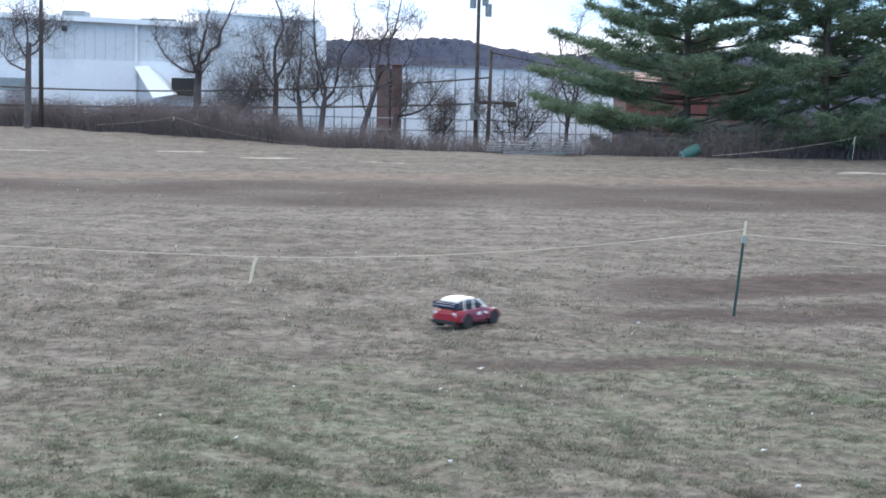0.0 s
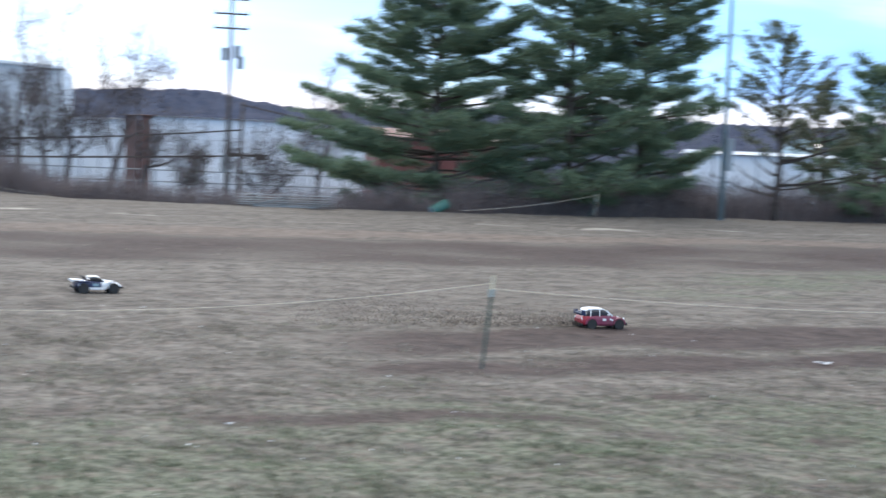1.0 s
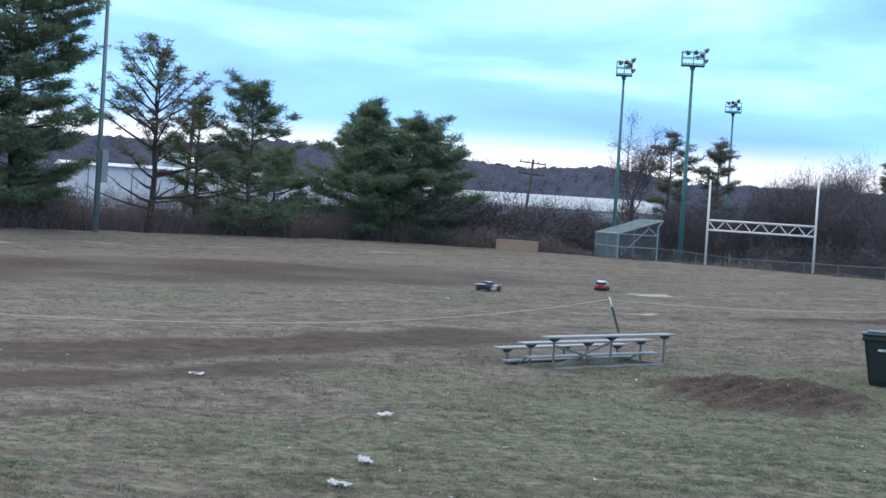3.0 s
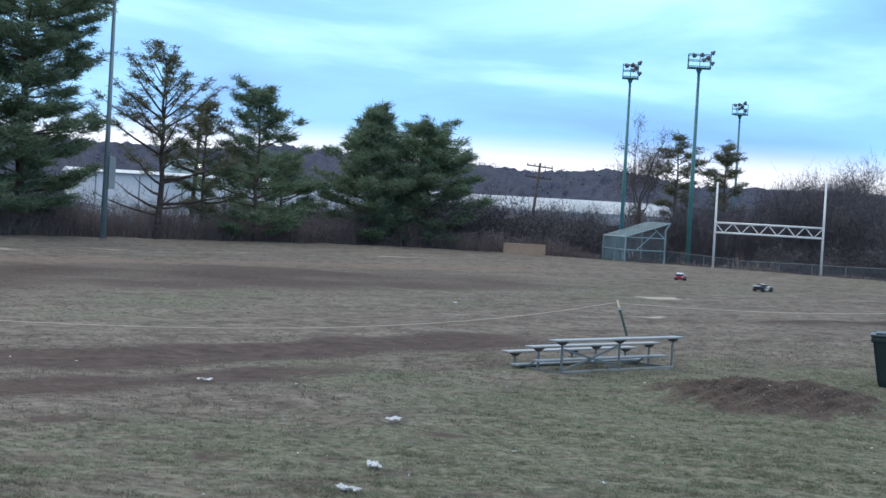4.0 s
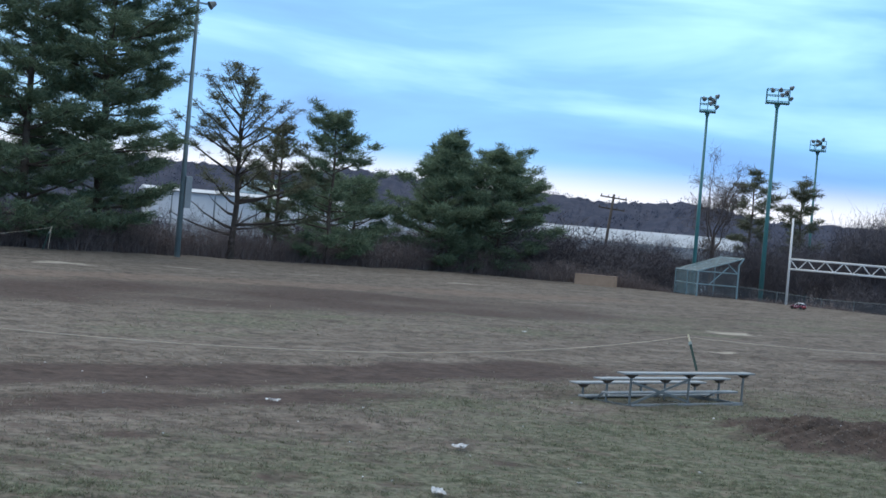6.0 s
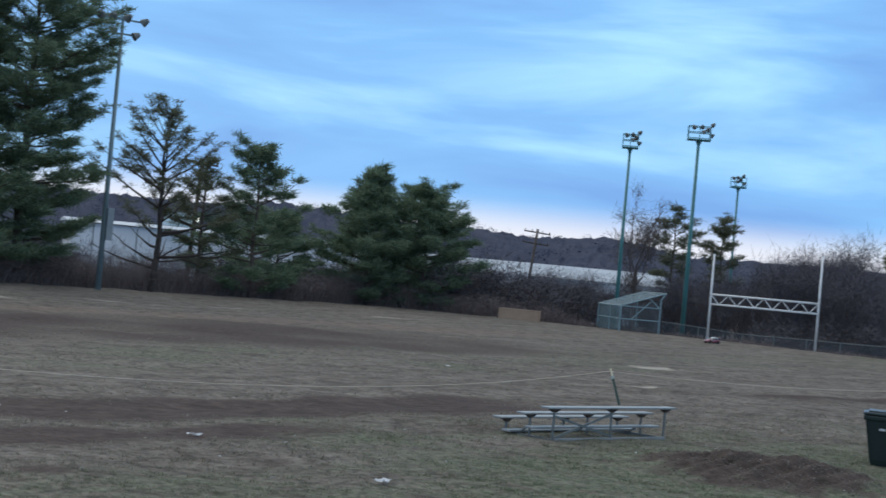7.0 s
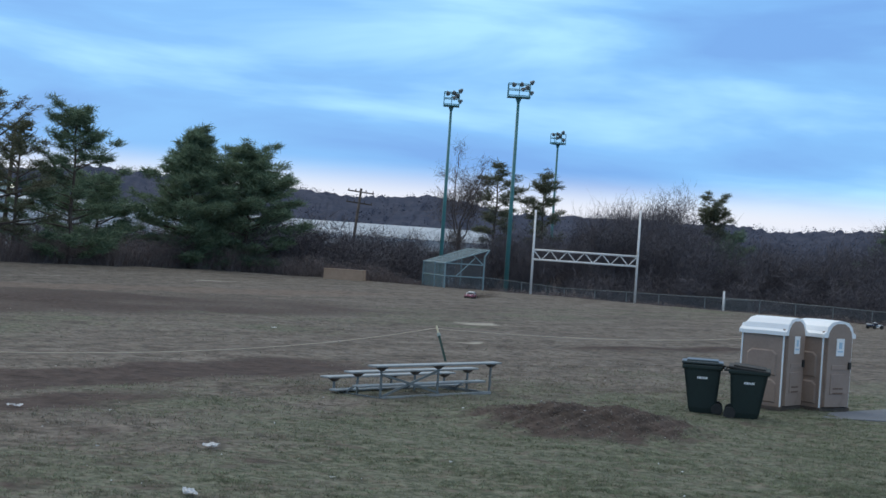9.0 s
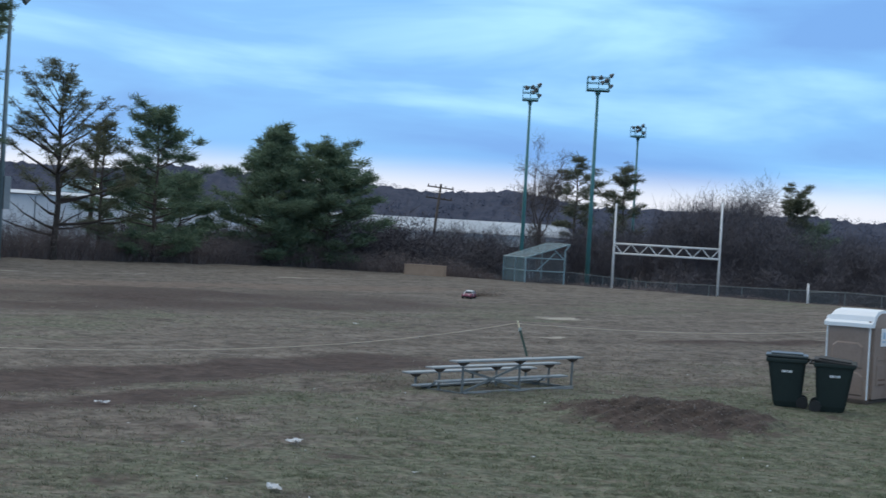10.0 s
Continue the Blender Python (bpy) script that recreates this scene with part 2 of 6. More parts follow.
# ---------------------------------------------------------------- mesh helpers
def mesh_np(name, verts, tris, material, attributes=None):
    me = bpy.data.meshes.new(name)
    me.vertices.add(len(verts))
    me.vertices.foreach_set("co", np.asarray(verts, np.float32).ravel())
    k = tris.shape[1]
    me.loops.add(tris.size)
    me.loops.foreach_set("vertex_index", tris.astype(np.int32).ravel())
    me.polygons.add(len(tris))
    me.polygons.foreach_set("loop_start", np.arange(0, tris.size, k, dtype=np.int32))
    me.polygons.foreach_set("loop_total", np.full(len(tris), k, np.int32))
    me.materials.append(material)
    for key, values in (attributes or {}).items():
        me.attributes.new(key, "FLOAT", "POINT").data.foreach_set("value", np.asarray(values, np.float32))
    me.update(calc_edges=True)
    me.validate()
    return me


def thing(name, label, category, place=None, group="", kind=""):
    ob = new(name)
    ob.matrix_basis = place or Matrix()
    return tagged(ob, label, category, group, kind)


def part(name, bm, material, parent, label="", smooth=False):
    me = bpy.data.meshes.new(name)
    bm.to_mesh(me)
    bm.free()
    me.materials.append(material)
    if smooth:
        me.polygons.foreach_set("use_smooth", [True] * len(me.polygons))
    ob = new(name, me)
    ob.parent = parent
    if label:
        ob["label"] = label
    return ob


def box(bm, size, centre, turn=None, bevel=0.0):
    m = Matrix.Translation(centre) @ (turn.to_4x4() if turn else Matrix()) @ Matrix.Diagonal((*size, 1))
    got = bmesh.ops.create_cube(bm, size=1.0, matrix=m)
    if bevel:
        edges = {e for v in got["verts"] for e in v.link_edges}
        bmesh.ops.bevel(bm, geom=list(edges), offset=bevel, segments=2, affect="EDGES", profile=0.6)
    return bm


def rod(bm, a, b, r, r2=None, sides=8):
    a, b = Vector(a), Vector(b)
    d = b - a
    m = Matrix.Translation((a + b) / 2) @ d.to_track_quat("Z", "Y").to_matrix().to_4x4()
    bmesh.ops.create_cone(bm, cap_ends=True, segments=sides, radius1=r, radius2=r if r2 is None else r2, depth=d.length, matrix=m)
    return bm


def bar(bm, a, b, w, h, bevel=0.0):
    a, b = Vector(a), Vector(b)
    d = b - a
    q = d.to_track_quat("X", "Z").to_matrix()
    return box(bm, (d.length, w, h), (a + b) / 2, q, bevel)


def loft(bm, rings, close=True, caps=True):
    vs = [[bm.verts.new(p) for p in ring] for ring in rings]
    n = len(vs[0])
    for r, s in zip(vs, vs[1:]):
        for i in range(n if close else n - 1):
            j = (i + 1) % n
            bm.faces.new((r[i], r[j], s[j], s[i]))
    if caps:
        bm.faces.new(vs[0][::-1])
        bm.faces.new(vs[-1])
    bmesh.ops.recalc_face_normals(bm, faces=bm.faces)
    return bm


B = bmesh.new


class Twigs:
    """Collects tapered tubes as plain arrays."""

    def __init__(self, sides=3):
        self.v, self.f, self.n, self.sides = [], [], 0, sides

    def tube(self, points, radii):
        p = np.asarray(points, float)
        d = np.gradient(p, axis=0)
        d /= np.linalg.norm(d, axis=1)[:, None] + 1e-9
        up = np.where(np.abs(d[:, 2:3]) > 0.9, [[1.0, 0, 0]], [[0, 0, 1.0]])
        u = np.cross(d, up)
        u /= np.linalg.norm(u, axis=1)[:, None] + 1e-9
        w = np.cross(d, u)
        k = self.sides
        ang = np.arange(k) * 2 * np.pi / k
        ring = p[:, None] + (np.cos(ang)[None, :, None] * u[:, None] + np.sin(ang)[None, :, None] * w[:, None]) * np.asarray(radii)[:, None, None]
        self.v.append(ring.reshape(-1, 3))
        m = len(p)
        i = np.arange(m - 1)[:, None] * k + np.arange(k)[None]
        j = np.arange(m - 1)[:, None] * k + (np.arange(k)[None] + 1) % k
        quads = np.stack([i, j, j + k, i + k], -1).reshape(-1, 4) + self.n
        self.f.append(quads)
        self.n += m * k

    def arrays(self):
        return np.concatenate(self.v), np.concatenate(self.f)


def twig_haze(rng, v, n, size, r, upright=0.0):
    """Fine end twigs: thin slivers rising and spreading from points along the limbs."""
    at = v[rng.randint(0, len(v), n)] + rng.normal(size=(n, 3)) * size * 0.35
    way = rng.normal(size=(n, 3)) * [0.7 - 0.4 * upright, 0.7 - 0.4 * upright, 0.45] + [0, 0, 0.55 + 0.35 * upright]
    way /= np.linalg.norm(way, axis=1)[:, None]
    side = np.cross(way, rng.normal(size=(n, 3)))
    side *= r / (np.linalg.norm(side, axis=1)[:, None] + 1e-6)
    tip = at + way * (size * rng.uniform(0.5, 1.3, (n, 1)))
    tv = np.stack([at - side, at + side, tip, tip + side * 0.2], 1).reshape(-1, 3)
    return tv, np.arange(4 * n).reshape(-1, 4)[:, [0, 1, 3, 2]]


def joined(*pairs):
    vs, fs, n = [], [], 0
    for v, f in pairs:
        vs.append(v)
        fs.append(f + n)
        n += len(v)
    return np.concatenate(vs), np.concatenate(fs)


# ---------------------------------------------------------------- ground
FIELD = [(-400, 330), (-80, 160), (-33, 121), (-22, 110), (-16.8, 102.6), (-11, 95), (-6, 88.5), (0, 86), (8, 85), (14, 86), (27, 89.5), (34, 93),
         (47, 95.5), (57, 98), (63, 96), (67.5, 90.5), (72, 80), (75, 71), (77.5, 63), (77.5, 52), (76, 35), (75, -40), (60, -120), (-400, -200)]


def smooth(x):
    x = np.clip(x, 0, 1)
    return x * x * (3 - 2 * x)


def beyond_edge(x, y):
    """Metres outside the field's edge, 0 inside."""
    d = np.full(x.shape, 1e9)
    inside = np.zeros(x.shape, bool)
    for (ax, ay), (bx, by) in zip(FIELD, FIELD[1:] + FIELD[:1]):
        ex, ey = bx - ax, by - ay
        t = np.clip(((x - ax) * ex + (y - ay) * ey) / (ex * ex + ey * ey), 0, 1)
        d = np.minimum(d, np.hypot(x - ax - t * ex, y - ay - t * ey))
        cross = ((ay > y) != (by > y)) & (x < (bx - ax) * (y - ay) / (by - ay + 1e-12) + ax)
        inside ^= cross
    return np.where(inside, 0, d)


def wave(x, y, size, seed):
    """Soft unevenness, about -1 to 1, with that wavelength."""
    r = np.random.RandomState(seed)
    s = 0
    for _ in range(6):
        a, p, k = r.uniform(0, 6.283), r.uniform(0, 6.283), r.uniform(0.6, 1.6) * 6.283 / size
        s = s + np.sin(k * (np.cos(a) * x + np.sin(a) * y) + p)
    return s / 3.2


def ridge_rise(az):
    """How far the far ridge stands above the eye, in degrees, by bearing."""
    return np.interp(az, [-180, -40, -15, 0, 4, 12, 20, 28, 34, 36, 37.5, 39.4, 42, 44, 50, 53, 60, 90, 180],
                     [1.2, 1.4, 1.75, 1.74, 1.45, 1.4, 1.42, 1.5, 1.36, 1.15, 1.1, 1.28, 1.05, 1.0, 1.05, 0.98, 1.0, 1.2, 1.2])


def heap_rise(x, y):
    """Low spread heap of loose soil, raked into furrows."""
    mx, my = x - 19.5, y - 19.3
    along, across = 0.72 * mx - 0.69 * my, 0.69 * mx + 0.72 * my
    body = np.exp(-(np.abs(along) / 2.0) ** 2.6 - (np.abs(across) / 1.9) ** 2.2)
    rake = np.sin(13.0 * (along - 0.55 * across) + 1.2 * wave(x, y, 1.5, 63))
    return body * (0.31 + 0.055 * rake + 0.05 * wave(x, y, 1.1, 61) + 0.035 * wave(x, y, 0.5, 62))


def height(x, y):
    out = beyond_edge(x, y)
    r = np.hypot(x, y)
    az = np.degrees(np.arctan2(x, y))
    z = 0.035 * wave(x, y, 5.0, 3) + 0.015 * wave(x, y, 1.6, 4)
    z = z - 0.02
    z = z - 2.2 * smooth(out / 12) - 3.0 * smooth((out - 10) / 90)
    lift = 700 * np.tan(np.radians(ridge_rise(az))) + 1.5 + 2.5 * wave(x, y, 160, 8)
    z = z + (lift + 5.2) * smooth((r - 330) / 370)
    z = z + 1.4 * smooth((9.5 - r) / 6)                         # bank under the viewer
    z = z + heap_rise(x, y)
    # ruts along the near lane
    lane = lane_off(x, y)
    z = z - 0.05 * np.exp(-(lane / 1.2) ** 2) * smooth((r - 12) / 6) * (out <= 0)
    return z


LANE = [(-60, 17), (-12, 19.5), (-4, 21.8), (1.5, 24.6), (5.2, 25.8), (8.5, 26.7), (13.9, 27.8), (19.3, 29.6), (25, 31.0), (34, 33.4), (42, 35.3)]


def lane_off(x, y):
    d = np.full(np.shape(x), 1e9)
    for (ax, ay), (bx, by) in zip(LANE, LANE[1:]):
        ex, ey = bx - ax, by - ay
        t = np.clip(((x - ax) * ex + (y - ay) * ey) / (ex * ex + ey * ey), 0, 1)
        d = np.minimum(d, np.hypot(x - ax - t * ex, y - ay - t * ey))
    return d


def masks(x, y):
    out = beyond_edge(x, y)
    lane = lane_off(x, y) + 0.5 * wave(x, y, 6, 21)
    mud = 1.0 * np.exp(-(lane / 1.7) ** 4) * smooth((x - 0.5) / 5) * (1 - 0.85 * smooth((x - 20) / 5))
    rut = np.abs(y - (20.8 + 0.27 * x + 0.25 * wave(x, y, 7, 31)))        # darker rut on the near side
    mud = np.maximum(mud, (0.95 + 0.35 * wave(x, y, 2.6, 34)) * np.exp(-(rut / 0.9) ** 2) * smooth((16.5 - x) / 4) * smooth((x - 1) / 4))
    rut2 = np.abs(y - (17.9 - 0.06 * x + 0.4 * wave(x, y, 5, 33)))
    mud = np.maximum(mud, 0.75 * np.exp(-(rut2 / 0.5) ** 2) * smooth((6.5 - x) / 2) * smooth((x + 1) / 2))
    mx, my = x - 19.4, y - 19.1
    ring = (0.72 * mx - 0.69 * my) ** 2 / 2.05 ** 2 + (0.69 * mx + 0.72 * my) ** 2 / 2.4 ** 2
    mud = np.maximum(mud, 1.25 * np.exp(-ring ** 1.6) + 0.28 * wave(x, y, 0.9, 64) * np.exp(-(ring / 1.6) ** 2))
    far = y - (49.0 + 0.16 * x + 1.5 * wave(x, y, 14, 22))                # worn far side of the circuit
    mud = np.maximum(mud, 0.85 * np.exp(-(far / 8.0) ** 4) * (0.8 + 0.2 * wave(x, y, 9, 23)) * smooth((72 - x) / 14) * (1 - 0.7 * smooth((x - 32) / 16)))
    mud = np.maximum(mud, 0.5 * np.clip(wave(x, y, 4.5, 71) * wave(x, y, 1.7, 72) * 1.6 - 0.2, 0, 1))    # small bare patches
    mud = mud + 0.26 * np.exp(-((x - 9.5) / 4.5) ** 2 - ((y - 20.0) / 4.0) ** 2) * (0.7 + 0.6 * wave(x, y, 2.0, 35))    # thin worn grass
    near_goal = y - (35.4 + 0.5 * wave(x, y, 4, 29))
    mud = np.maximum(mud, 0.85 * np.exp(-(near_goal / 0.9) ** 2) * smooth((x - 33) / 4) * smooth((50 - x) / 4))
    clay = 0.62 * np.exp(-((y - (57.5 + 0.22 * x + 1.0 * wave(x, y, 20, 24))) / 3.2) ** 4) * smooth((66 - x) / 20)
    green = (0.55 * np.exp(-((y - 14.5 - 0.12 * x) / 4.5) ** 4) + 0.42 * np.exp(-((y - 33 - 0.4 * x) / 5.0) ** 4) * smooth((x - 6) / 10)
             + 0.22 * wave(x, y, 7, 25) + 0.12 * wave(x, y, 2.3, 26))
    green = green - 0.15 * smooth((y - 21) / 5) * smooth((9 - x) / 8) + 0.55 * smooth((x - 9) / 6) * smooth((31 - y) / 8)
    pale = np.zeros(np.shape(x))
    for px, py, a, b in [(-19.3, 73.8, 2.2, .8), (-7.1, 71.8, 1.8, .7), (-1.6, 70, 1.3, .6), (-11.9, 76.6, 1.6, .6), (15.7, 71.5, 1.4, .6), (20.8, 70.7, 1.9, .7),
                         (28.4, 75, 1.3, .5), (21.2, 71.9, 1.8, .6), (40, 45.8, 1.2, .8), (31.9, 36.8, .7, .4), (47.5, 77.9, 1.8, .7), (36, 76, 1.6, .5), (8, 68, 1.2, .4)]:
        pale = np.maximum(pale, 1.0 * np.exp(-((x - px) / a) ** 2 - ((y - py) / b) ** 2))
    inside = out <= 0
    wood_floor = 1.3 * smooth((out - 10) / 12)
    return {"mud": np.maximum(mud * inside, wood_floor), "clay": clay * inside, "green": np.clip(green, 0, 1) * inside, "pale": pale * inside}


def graded(lo, hi, step, end, growth=1.16):
    core = list(np.arange(lo, hi + step / 2, step))
    s, v = step, hi
    up = []
    while v < end:
        s *= growth
        v += s
        up.append(v)
    s, v = step, lo
    down = []
    while v > -end:
        s *= growth
        v -= s
        down.append(v)
    return np.array(down[::-1] + core + up)


def build_ground():
    xs = graded(-12, 42, 0.25, 3200)
    ys = graded(9, 62, 0.25, 3200)
    ex, ey = np.arange(42, 82, 0.8), np.arange(62, 104, 0.8)
    xs = np.unique(np.round(np.concatenate([xs, ex, -ex[ex < 60] + 30, np.arange(16.6, 22.4, 0.1)]), 3))
    ys = np.unique(np.round(np.concatenate([ys, ey, np.arange(16.6, 22.4, 0.1)]), 3))
    gx, gy = np.meshgrid(xs, ys)
    z = height(gx, gy)
    v = np.stack([gx, gy, z], -1).reshape(-1, 3)
    w, h = len(xs), len(ys)
    i = (np.arange(h - 1)[:, None] * w + np.arange(w - 1)[None]).ravel()
    q = np.stack([i, i + 1, i + w + 1, i + w], -1)
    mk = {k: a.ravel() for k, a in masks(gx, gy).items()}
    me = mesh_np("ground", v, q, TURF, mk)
    me.polygons.foreach_set("use_smooth", [True] * len(me.polygons))
    tagged(new("ground", me), "dormant tan and green sports turf with muddy tracks", "ground", kind="structure")


build_ground()


def ground_z(x, y):
    return float(height(np.array([float(x)]), np.array([float(y)]))[0])


# ---------------------------------------------------------------- far ridge and woods
def clumps(rng, centres, size, count, flat=0.75, grain=0.28):
    """Leafy or twiggy masses: many loose triangles round each centre."""
    c = np.repeat(centres, count, 0)
    s = np.repeat(size, count)[:, None]
    d = rng.normal(size=(len(c), 3))
    d /= np.linalg.norm(d, axis=1)[:, None]
    at = c + d * s * rng.uniform(0.35, 1.0, (len(c), 1)) * [1, 1, flat]
    a, b = rng.normal(size=(2, len(c), 3))
    v = np.stack([at, at + a * s * grain, at + b * s * grain], 1).reshape(-1, 3)
    return v, np.arange(len(v)).reshape(-1, 3)


def build_far_woods():
    """One rolling canopy over the ridge, with ragged crowns standing out of it."""
    rng = np.random.RandomState(5)
    az, r = np.radians(np.arange(-36, 76, 0.09)), np.arange(415, 800, 14.0)
    ga, gr = np.meshgrid(az, r)
    gr = gr + rng.uniform(-5, 5, gr.shape)
    x, y = np.sin(ga) * gr, np.cos(ga) * gr
    bump = rng.uniform(0, 1, gr.shape)
    bump = 0.5 * bump + 0.25 * (np.roll(bump, 1, 1) + np.roll(bump, -1, 1))
    z = height(x, y) + 3.0 + 2.4 * bump + 1.2 * wave(x, y, 40, 15)
    z[0] -= 9
    w = len(az)
    i = (np.arange(len(r) - 1)[:, None] * w + np.arange(w - 1)[None]).ravel()
    v1, q = np.stack([x, y, z], -1).reshape(-1, 3), np.stack([i, i + 1, i + w + 1, i + w], -1)
    t1 = np.concatenate([q[:, [0, 1, 2]], q[:, [0, 2, 3]]])
    n = 1900
    a, rr = np.radians(rng.uniform(-34, 74, n)), rng.uniform(430, 780, n)
    x, y = np.sin(a) * rr, np.cos(a) * rr
    size = rng.uniform(2.0, 4.0, n)
    v2, t2 = clumps(rng, np.stack([x, y, height(x, y) + 3.6 + size * 0.35], -1), size, 60, 0.85, 0.085)
    me = mesh_np("far_woods", np.concatenate([v1, v2]), np.concatenate([t1, t2 + len(v1)]), HAZY_FAR_WOODS)
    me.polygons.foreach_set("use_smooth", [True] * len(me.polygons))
    tagged(new("far_woods", me), "distant wooded ridge, bare of leaves, coloured blue-grey for haze", "woods", kind="stuff")


build_far_woods()


def branch(tw, rng, p, d, length, r, depth, spread=0.55, up=0.25, kids=3):
    r = max(r, 0.013)
    n = 4 if depth > 1 else 3 if depth else 2
    pts, rad = [p.copy()], [r]
    q, e = p.copy(), d.copy()
    for i in range(n):
        e = e + rng.normal(size=3) * 0.15 + np.array([0, 0, up * 0.12])
        e /= np.linalg.norm(e)
        q = q + e * length / n
        pts.append(q.copy())
        rad.append(r * (1 - 0.5 * (i + 1) / n) if depth else r * (1 - 0.6 * (i + 1) / n))
    tw.tube(pts, rad)
    if depth == 0:
        return
    for k in range(kids + rng.randint(0, 2)):
        at = rng.uniform(0.35, 1.0) if k else 1.0
        j = at * n
        i0 = min(int(j), n - 1)
        base = pts[i0] + (pts[i0 + 1] - pts[i0]) * (j - i0)
        side = rng.normal(size=3)
        side -= side @ e * e
        side /= np.linalg.norm(side)
        dd = e * rng.uniform(0.5, 1.0) + side * spread * rng.uniform(0.7, 1.5) + np.array([0, 0, up])
        dd /= np.linalg.norm(dd)
        branch(tw, rng, base, dd, length * rng.uniform(0.55, 0.8), r * rng.uniform(0.4, 0.55), depth - 1, spread, up, kids)


def bare_tree_arrays(seed, tall, depth=4, spread=0.6, r=None, kids=3, trunk=0.3, haze=900, fine=0.011, upright=0.0):
    rng = np.random.RandomState(seed)
    tw = Twigs(4)
    p = np.zeros(3)
    pts = [p + [0, 0, -0.6], p + [0.03, 0, tall * trunk * 0.5], p + [rng.normal() * 0.1, rng.normal() * 0.1, tall * trunk]]
    r = r or tall * 0.020
    tw.tube(pts, [r * 1.3, r, r * 0.85])
    cut = tw.n
    tl = Twigs(3)
    for k in range(3):
        a = rng.uniform(0, 6.28) + k * 2.1
        d = np.array([math.cos(a) * spread, math.sin(a) * spread, 1.0])
        branch(tl, rng, pts[-1] - [0, 0, tall * 0.04 * k], d / np.linalg.norm(d), tall * rng.uniform(0.24, 0.32), r * 0.62, depth - 1, spread, 0.3, kids)
    crown = tl.arrays()
    if haze:
        high = crown[0][crown[0][:, 2] > tall * (trunk + 0.06)]
        crown = joined(crown, twig_haze(rng, high, haze, tall * (0.085 + 0.03 * upright), fine, upright))
    return tw.arrays(), crown


def bare_tree(seed, x, y, tall, label, spread=0.6, depth=4, r=None, kids=3, trunk=0.3, material=None, haze=900, fine=0.011):
    (tv, tf), (cv, cf) = bare_tree_arrays(seed, tall, depth, spread, r, kids, trunk, haze, fine)
    top = thing("bare_tree", label, "tree", pose(x, y, ground_z(x, y)), "bare trees along the field")
    for nm, v, f in (("trunk", tv, tf), ("crown", cv, cf)):
        ob = new(nm, mesh_np(nm, v, f, material or GREY_BARK))
        ob.parent = top
    return top


def gnarled_tree(seed, x, y, r, fork, lean, limbs, haze, label, material=None):
    """Old tree: a thick trunk leaning by lean metres up to its fork; limbs: start height, sideways reach, rise, sag, of its main limbs."""
    rng = np.random.RandomState(seed)
    tw, tl = Twigs(7), Twigs(4)
    tw.tube([(0, 0, -0.6), (0.1 * lean, 0, 0.3), (0.5 * lean, 0.05, fork * 0.55), (lean, 0, fork)], [r * 1.5, r * 1.1, r * 0.95, r * 0.8])
    for h, reach, rise, sag in limbs:
        o = np.array([lean * min(h / fork, 1), 0, h])
        t = np.linspace(0, 1, 8)
        deep = rng.uniform(-0.35, 0.35) * math.hypot(reach, rise)
        line = o + np.stack([reach * t, deep * t, rise * t - 4 * sag * t * (1 - t)], -1)
        line[1:] += np.cumsum(rng.normal(size=(7, 3)) * 0.03 * math.hypot(reach, rise), 0)
        rl = max(0.045, r * 0.20 + 0.010 * math.hypot(reach, rise) * r / 0.2)
        tl.tube(line, np.linspace(min(rl, r * 0.75), 0.025, 8))
        for k in range(7):
            j = rng.uniform(2.0, 7.0)
            i0 = min(int(j), 6)
            p = line[i0] + (line[i0 + 1] - line[i0]) * (j - i0)
            d = np.array([rng.normal() * 0.7, rng.normal() * 0.7, rng.uniform(0.4, 1.2)])
            branch(tl, rng, p, d / np.linalg.norm(d), rng.uniform(0.7, 1.6), 0.032, 2, 0.75, 0.15, 2)
    crown = tl.arrays()
    crown = joined(crown, twig_haze(rng, crown[0], int(haze * 2.2), 0.8, 0.013))
    top = thing("bare_tree", label, "tree", pose(x, y, ground_z(x, y)), "bare trees along the field")
    for nm, (v, f) in (("trunk", tw.arrays()), ("crown", crown)):
        ob = new(nm, mesh_np(nm, v, f, material or OLD_BARK))
        ob.parent = top


gnarled_tree(1, -28.6, 112, 0.24, 6.2, 0.1, [(4.2, -2.2, 1.8, 0.3), (5.2, 2.2, 2.0, 0.3), (6.0, -0.6, 3.2, 0), (5.6, 1.0, 2.6, 0.1), (4.8, -1.2, 3.0, 0.2)], 900, "leafless old tree with a thick stubby trunk")
gnarled_tree(2, -16.4, 112, 0.30, 6.0, 0.2, [(5.6, -2.6, 2.4, 0.7), (6.0, 3.2, 6.2, 0.9), (5.8, 0.2, 5.0, 0), (4.6, 1.6, 2.2, 0.5), (5.2, -1.0, 3.4, 0.2)], 1300, "gnarled leafless tree with a heavy crooked limb")
gnarled_tree(3, -10.3, 108, 0.22, 5.6, 0.1, [(5.4, 0.4, 8.0, 0), (5.0, -1.6, 3.4, 0.3), (5.4, 1.9, 4.0, 0.5), (4.6, -2.2, 1.8, 0.2), (5.6, 0.9, 4.2, 0)], 1400, "tall leafless tree with a straight leader")
gnarled_tree(4, -8.0, 104, 0.20, 4.4, -0.3, [(4.2, -1.2, 3.2, 0.2), (4.0, 2.2, 2.6, 0.6), (4.4, 0.3, 4.4, 0), (3.6, -1.6, 1.4, 0.2)], 800, "leafless tree with a bent dark limb")
